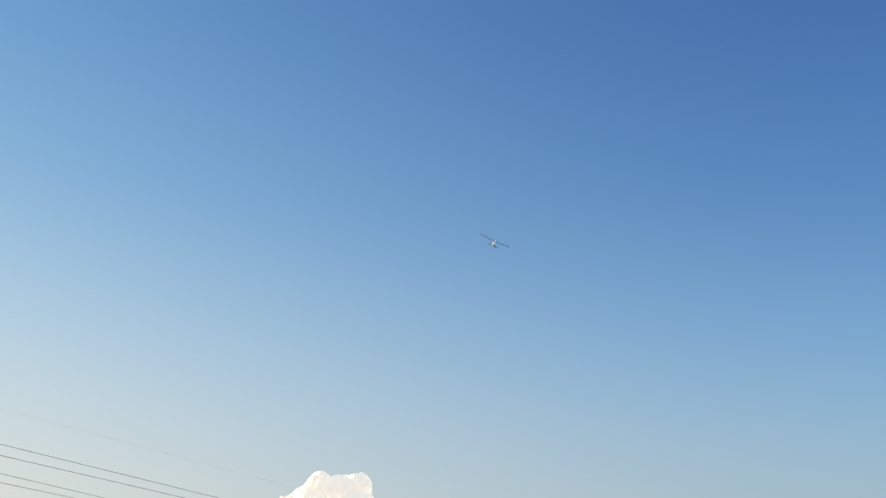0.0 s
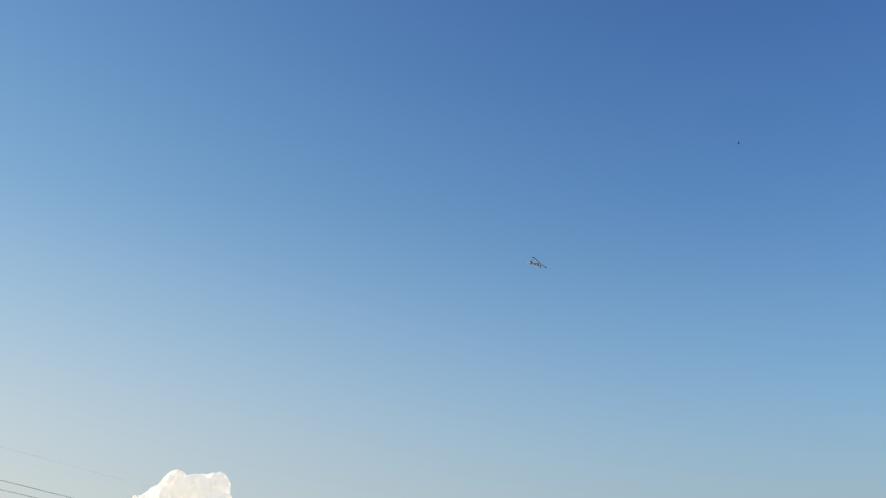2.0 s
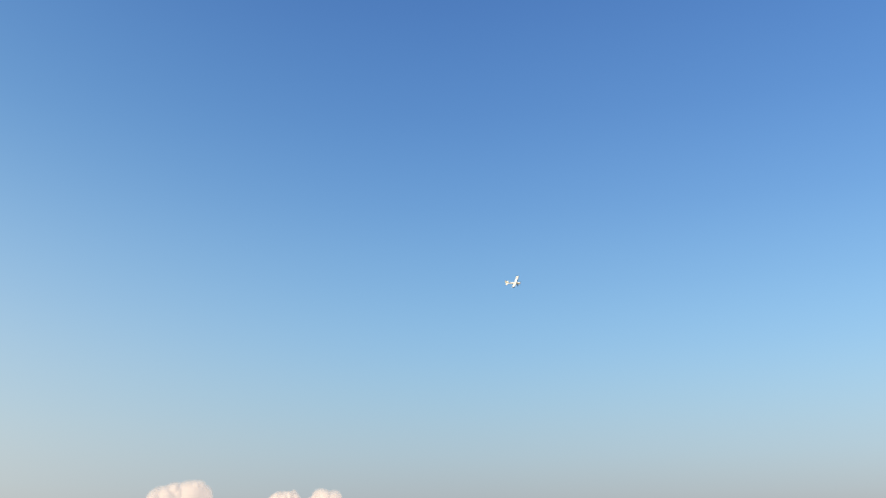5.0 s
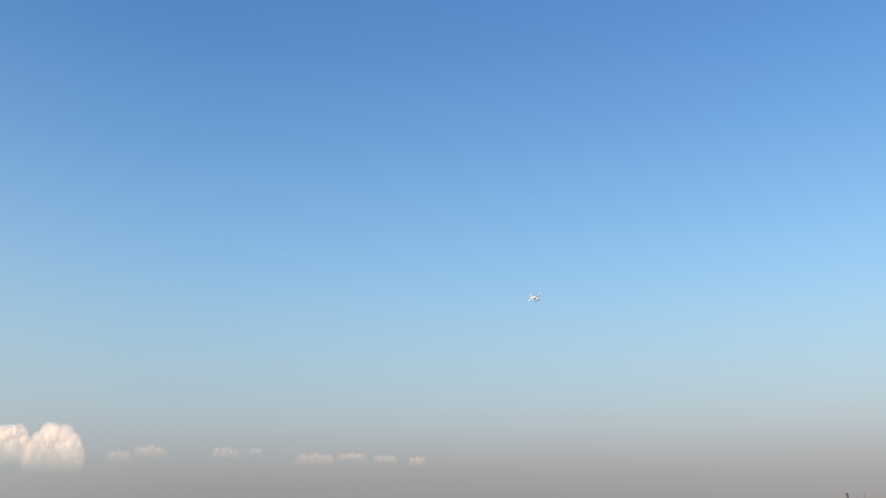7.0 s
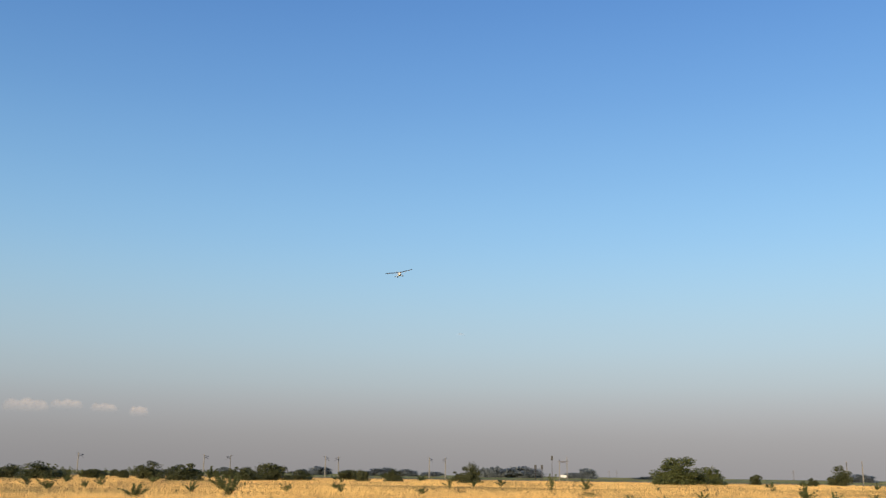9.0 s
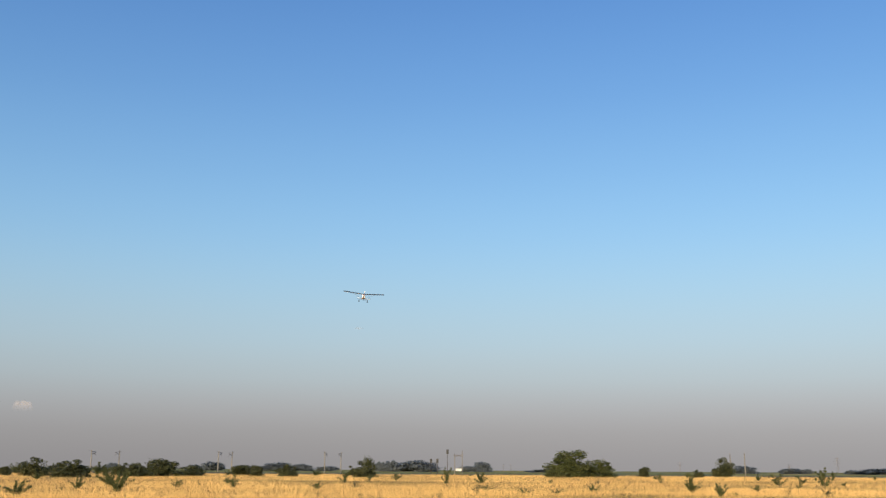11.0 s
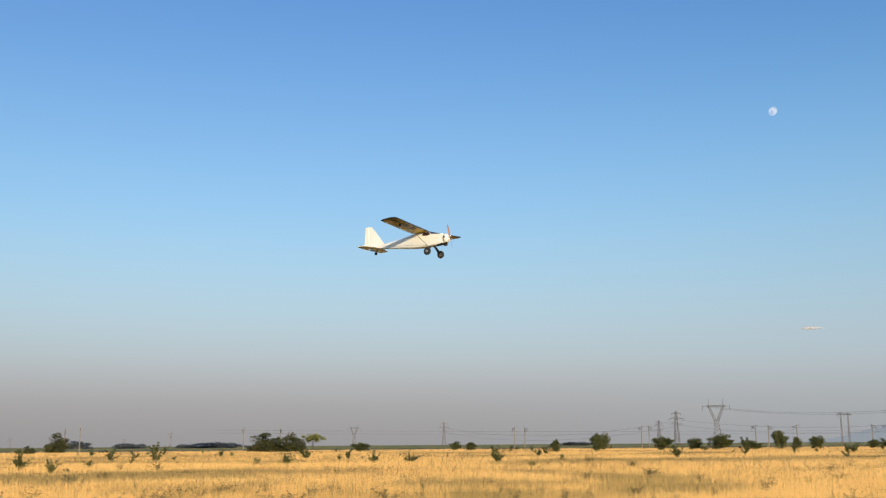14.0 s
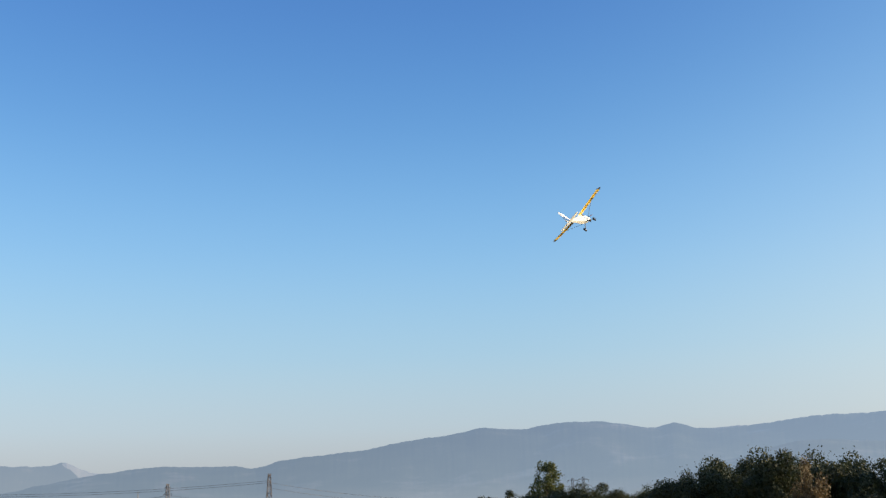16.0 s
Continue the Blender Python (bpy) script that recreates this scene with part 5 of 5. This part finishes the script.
def make_plane():
    plane = thing("model_aeroplane", (0, 0, 0), "white high-wing model aeroplane with yellow wing undersides, flying", "model aeroplane")
    # fuselage: x, half width, bottom, top
    rows = []
    for x, w, zb, zt in ((0.30, 0.066, -0.092, 0.056), (0.20, 0.071, -0.102, 0.064), (0.10, 0.073, -0.105, 0.072), (0.055, 0.073, -0.105, 0.114), (-0.08, 0.073, -0.105, 0.12), (-0.225, 0.069, -0.098, 0.112),
                         (-0.36, 0.06, -0.082, 0.09), (-0.55, 0.048, -0.058, 0.066), (-0.80, 0.031, -0.028, 0.045), (-1.09, 0.014, 0.0, 0.034)):
        b = min(0.012, w * 0.3)
        rows.append([(x, -w + b, zb), (x, w - b, zb), (x, w, zb + b), (x, w, zt - b), (x, w - b, zt), (x, -w + b, zt), (x, -w, zt - b), (x, -w, zb + b)])
    part("fuselage", loft(bmesh.new(), rows), M_WHITE, plane, "slab-sided white fuselage")
    bm = bmesh.new()
    rows = []
    for x, w, zb, zt in ((0.302, 0.068, -0.094, 0.058), (0.34, 0.066, -0.088, 0.054), (0.365, 0.054, -0.066, 0.04), (0.372, 0.03, -0.032, 0.02)):
        rows.append([(x, w * math.cos(a) * 1.02, (zb + zt) / 2 + (zt - zb) / 2 * math.sin(a)) for a in [math.pi / 8 + k * math.pi / 8 for k in range(16)]])
    part("cowl", loft(bm, rows), M_WHITE, plane, "rounded white engine cowl", True)
    for s in (-1, 1):
        bm = bmesh.new()
        lathe(bm, [(0.0, -0.004), (0.016, -0.004), (0.016, 0.004), (0.0, 0.004)], 14)
        part("cooling_hole", bm, M_BLACK, plane).location = (0.325, s * 0.069, 0.0)
    bm = bmesh.new()
    lathe(bm, [(0.022, 0.0), (0.03, 0.008), (0.022, 0.016), (0.03, 0.024), (0.022, 0.032), (0.03, 0.04), (0.026, 0.052)], 14, "z")
    part("cylinder", bm, M_DARK_METAL, plane, "dark finned engine cylinder").matrix_basis = pose(0.325, -0.02, -0.078, 180, 0, 0)
    bm = bmesh.new()
    rod(bm, (0.32, -0.058, -0.10), (0.18, -0.058, -0.118), 0.018, 0.014, 12)
    part("muffler", bm, M_DARK_METAL, plane)
    # windscreen and cabin side windows
    for s in (-1, 1):
        bm = bmesh.new()
        outer = [(0.098, 0.074), (0.055, 0.113), (-0.05, 0.111), (-0.05, 0.07), (0.03, 0.058)]
        loft(bm, [[(x, s * 0.071, z - 0.004) for x, z in outer], [(x, s * 0.0752, z - 0.004) for x, z in outer]])
        part("side_window", bm, M_WINDOW, plane, "small dark side window")
    bm = bmesh.new()
    loft(bm, [[(0.096, y, 0.075), (0.058, y, 0.1105), (0.062, y, 0.1145), (0.102, y, 0.076)] for y in (-0.056, 0.056)])
    part("windscreen", bm, M_WINDOW, plane, "dark sloping windscreen")
    for s in (-1, 1):
        wing_panel(s, plane)
    # tail
    def slab(name, outline, flat, at, thick, material=M_WHITE, label=""):
        bm = bmesh.new()
        loft(bm, [[((x, y, at + d) if flat else (x, at + d, y)) for x, y in outline] for d in (-thick / 2, thick / 2)])
        bmesh.ops.bevel(bm, geom=bm.edges[:], offset=thick * 0.3, segments=1, affect="EDGES")
        return part(name, bm, material, plane, label)
    for s in (-1, 1):
        slab("stabiliser", [(-0.86, s * 0.012), (-0.955, s * 0.31), (-0.97, s * 0.326), (-1.045, s * 0.326), (-1.045, s * 0.012)], True, -0.006, 0.01)
        slab("elevator", [(-1.05, s * 0.03), (-1.05, s * 0.326), (-1.105, s * 0.322), (-1.13, s * 0.03)], True, -0.006, 0.008)
    slab("fin", [(-0.80, 0.042), (-1.03, 0.345), (-1.085, 0.36), (-1.085, 0.036)], False, 0.0, 0.012, label="swept white tail fin")
    slab("rudder", [(-1.09, 0.036), (-1.09, 0.36), (-1.16, 0.352), (-1.185, 0.06), (-1.16, -0.01), (-1.09, -0.01)], False, 0.0, 0.01)
    bm = bmesh.new()
    rod(bm, (-0.5, 0.05, 0.01), (-1.1, 0.03, 0.04), 0.0025)
    box(bm, -1.1, 0.02, 0.05, 0.012, 0.04, 0.03)
    part("pushrod", bm, M_DARK_METAL, plane)
    # landing gear
    for s in (-1, 1):
        bm = bmesh.new()
        loft(bm, [[(x0 + 0.02, s * (y - 0.004), z), (x0 + 0.02, s * (y + 0.004), z + 0.003), (x0 - 0.02, s * (y + 0.004), z + 0.003), (x0 - 0.02, s * (y - 0.004), z)]
                  for x0, y, z in ((0.08, 0.03, -0.107), (0.085, 0.078, -0.117), (0.095, 0.155, -0.195), (0.10, 0.165, -0.215))])
        part("gear_leg", bm, M_DARK_METAL, plane, "dark bent metal undercarriage leg")
        wheel = new("wheel")
        wheel.parent = plane
        wheel.location = (0.10, s * 0.19, -0.208)
        bm = bmesh.new()
        lathe(bm, [(0.026, -0.016), (0.046, -0.019), (0.057, -0.011), (0.06, 0), (0.057, 0.011), (0.046, 0.019), (0.026, 0.016)], 24)
        part("tyre", bm, M_RUBBER, wheel, "black foam tyre", True)
        bm = bmesh.new()
        lathe(bm, [(0.006, -0.021), (0.012, -0.019), (0.027, -0.013), (0.027, 0.013), (0.012, 0.019), (0.006, 0.021)], 18)
        part("rim", bm, M_ALU, wheel, "pale wheel hub")
    bm = bmesh.new()
    rod(bm, (-0.93, 0, -0.01), (-0.965, 0, -0.08), 0.005)
    part("tail_gear_leg", bm, M_DARK_METAL, plane)
    bm = bmesh.new()
    lathe(bm, [(0.008, -0.009), (0.022, -0.01), (0.026, 0), (0.022, 0.01), (0.008, 0.009)], 16)
    part("tail_wheel", bm, M_RUBBER, plane).location = (-0.97, 0, -0.085)
    # propeller on its shaft
    prop = new("propeller")
    prop.parent = plane
    for s in (-1, 1):
        bm = bmesh.new()
        rows = []
        for k in range(8):
            u = k / 7
            r, c, tw = 0.012 + 0.165 * u, 0.007 + 0.009 * math.sin(math.pi * min(1, u * 0.95 + 0.05)), radians(55 - 38 * u)
            rows.append([(s * 0 + c * a * math.sin(tw) * s + b * math.cos(tw), c * a * math.cos(tw), s * r) for a, b in ((-1, 0), (0, 0.003), (1, 0), (0, -0.002))])
        part("blade", loft(bm, rows), M_PROP, prop, "reddish brown propeller blade")
    bm = bmesh.new()
    lathe(bm, [(0.018, -0.014), (0.02, 0.0), (0.017, 0.014), (0.004, 0.032)], 16, "x")
    part("spinner", bm, M_ALU, prop, smooth=True)
    return plane, prop


PLANE, PROP = make_plane()


def make_insect():
    """x ahead, y to its left, z up."""
    ob = thing("flying_insect", (0, 0, 0), "small dark insect darting across the sky", "insect")
    bm = bmesh.new()
    lathe(bm, [(0.0005, -0.011), (0.0028, -0.008), (0.0035, -0.004), (0.0016, 0.0), (0.0032, 0.003), (0.003, 0.006), (0.0022, 0.0085), (0.0006, 0.0105)], 10, "x")
    part("body", bm, M_BLACK, ob, smooth=True)
    for s in (-1, 1):
        bm = bmesh.new()
        loft(bm, [[(0.004, s * 0.002, z), (0.005, s * 0.013, z + 0.004), (0.0, s * 0.0165, z + 0.005), (-0.005, s * 0.013, z + 0.004), (-0.002, s * 0.002, z)] for z in (0.002, 0.0024)])
        part("insect_wing", bm, M_GREY, ob, "thin greyish wing")
    return ob


INSECT = make_insect()

# seconds, heading and height in degrees seen from the eye, distance
DART = [(0.0, 95, 24, 16.0), (1.0, 68, 26, 12.5), (2.0, 32.04, 27.68, 9.0), (2.1, 27.4, 27.19, 8.5), (2.2, 22.72, 26.93, 8.0), (2.3, 17.78, 27.04, 7.5), (2.4, 12.74, 27.59, 7.0), (2.5, 7.44, 28.27, 6.4),
        (2.6, 1.33, 29.44, 5.9), (2.8, -14.0, 32.5, 5.2), (3.2, -50, 36, 5.0), (4.0, -80, 30, 8.0), (16.0, -85, 12, 40.0)]


# seconds, place, heading clockwise from +y, nose up, bank to the right
FLIGHT = [
    (0.0, 8.68, 57.02, 26.03, 11.4, 31.4, 26.0),
    (0.5, 11.24, 62.69, 28.69, 19.5, 27.8, 41.2),
    (1.0, 15.04, 68.02, 30.70, 41.4, 16.7, 50.0),
    (1.5, 20.07, 72.26, 31.88, 56.1, 10.8, 47.7),
    (2.0, 26.28, 74.28, 33.15, 66.0, 11.0, 46.0),
    (2.5, 32.98, 74.89, 34.51, 74.0, 16.7, 36.0),
    (3.0, 39.96, 75.33, 35.84, 85.5, 12.1, 34.9),
    (3.5, 47.83, 74.91, 35.79, 97.6, 5.3, 41.9),
    (4.0, 54.96, 73.76, 34.30, 121.6, 2.4, 55.2),
    (4.2, 57.10, 72.48, 33.25, 130.0, 5.0, 57.0),
    (5.2, 72.30, 64.30, 29.60, 160.0, -9.0, 52.0),
    (6.3, 81.05, 52.25, 24.48, 201.9, -21.6, 31.8),
    (6.5, 80.90, 49.43, 23.41, 207.3, -20.0, 29.5),
    (7.0, 79.78, 42.68, 21.14, 218.9, -16.8, 33.2),
    (7.5, 77.06, 36.87, 19.36, 234.5, -9.5, 30.3),
    (8.0, 73.12, 32.22, 18.12, 237.8, -9.0, 19.1),
    (8.5, 68.54, 28.15, 16.86, 241.8, -5.0, 16.4),
    (9.0, 63.68, 24.47, 15.17, 244.2, -3.0, 11.2),
    (9.5, 58.71, 21.13, 13.25, 247.9, -3.5, 17.7),
    (10.7, 46.60, 14.90, 10.10, 253.0, -4.5, 2.0),
    (12.0, 33.99, 8.52, 6.99, 253.4, -4.1, -19.3),
    (12.5, 28.59, 5.57, 5.94, 238.9, -3.1, -12.4),
    (13.0, 23.75, 2.13, 5.22, 235.3, -3.4, -7.1),
    (13.5, 18.85, -1.78, 4.66, 236.6, 1.1, -3.6),
    (14.0, 13.68, -5.75, 4.64, 235.4, 1.3, 0.8),
    (14.3, 10.63, -8.34, 4.62, 237.5, 1.9, -8.9),
    (14.5, 8.81, -10.15, 4.72, 237.0, 6.2, -16.8),
    (14.8, 5.76, -12.78, 4.97, 233.3, 13.4, -26.2),
    (15.0, 3.45, -14.40, 5.40, 231.4, 15.1, -23.5),
    (15.2, 1.60, -16.26, 5.99, 225.2, 16.0, -25.0),
    (15.5, -0.92, -19.18, 7.03, 221.5, 15.1, -31.2),
    (16.0, -4.06, -25.11, 9.05, 209.4, 17.0, -38.7),
]


def motions():
    walk(PLANE, [(t, pose(x, y, z, b, -p, 90 - h)) for t, x, y, z, h, p, b in FLIGHT])
    walk(INSECT, [(t, pose(*spot(a, d * math.cos(radians(e)), EYE + d * math.sin(radians(e))), 12, 0, 195 - a)) for t, a, e, d in DART])
    walk(PROP, [(k / 10, pose(0.388, 0, 0.008, 67 * k, 0, 0)) for k in range(161)])


motions()
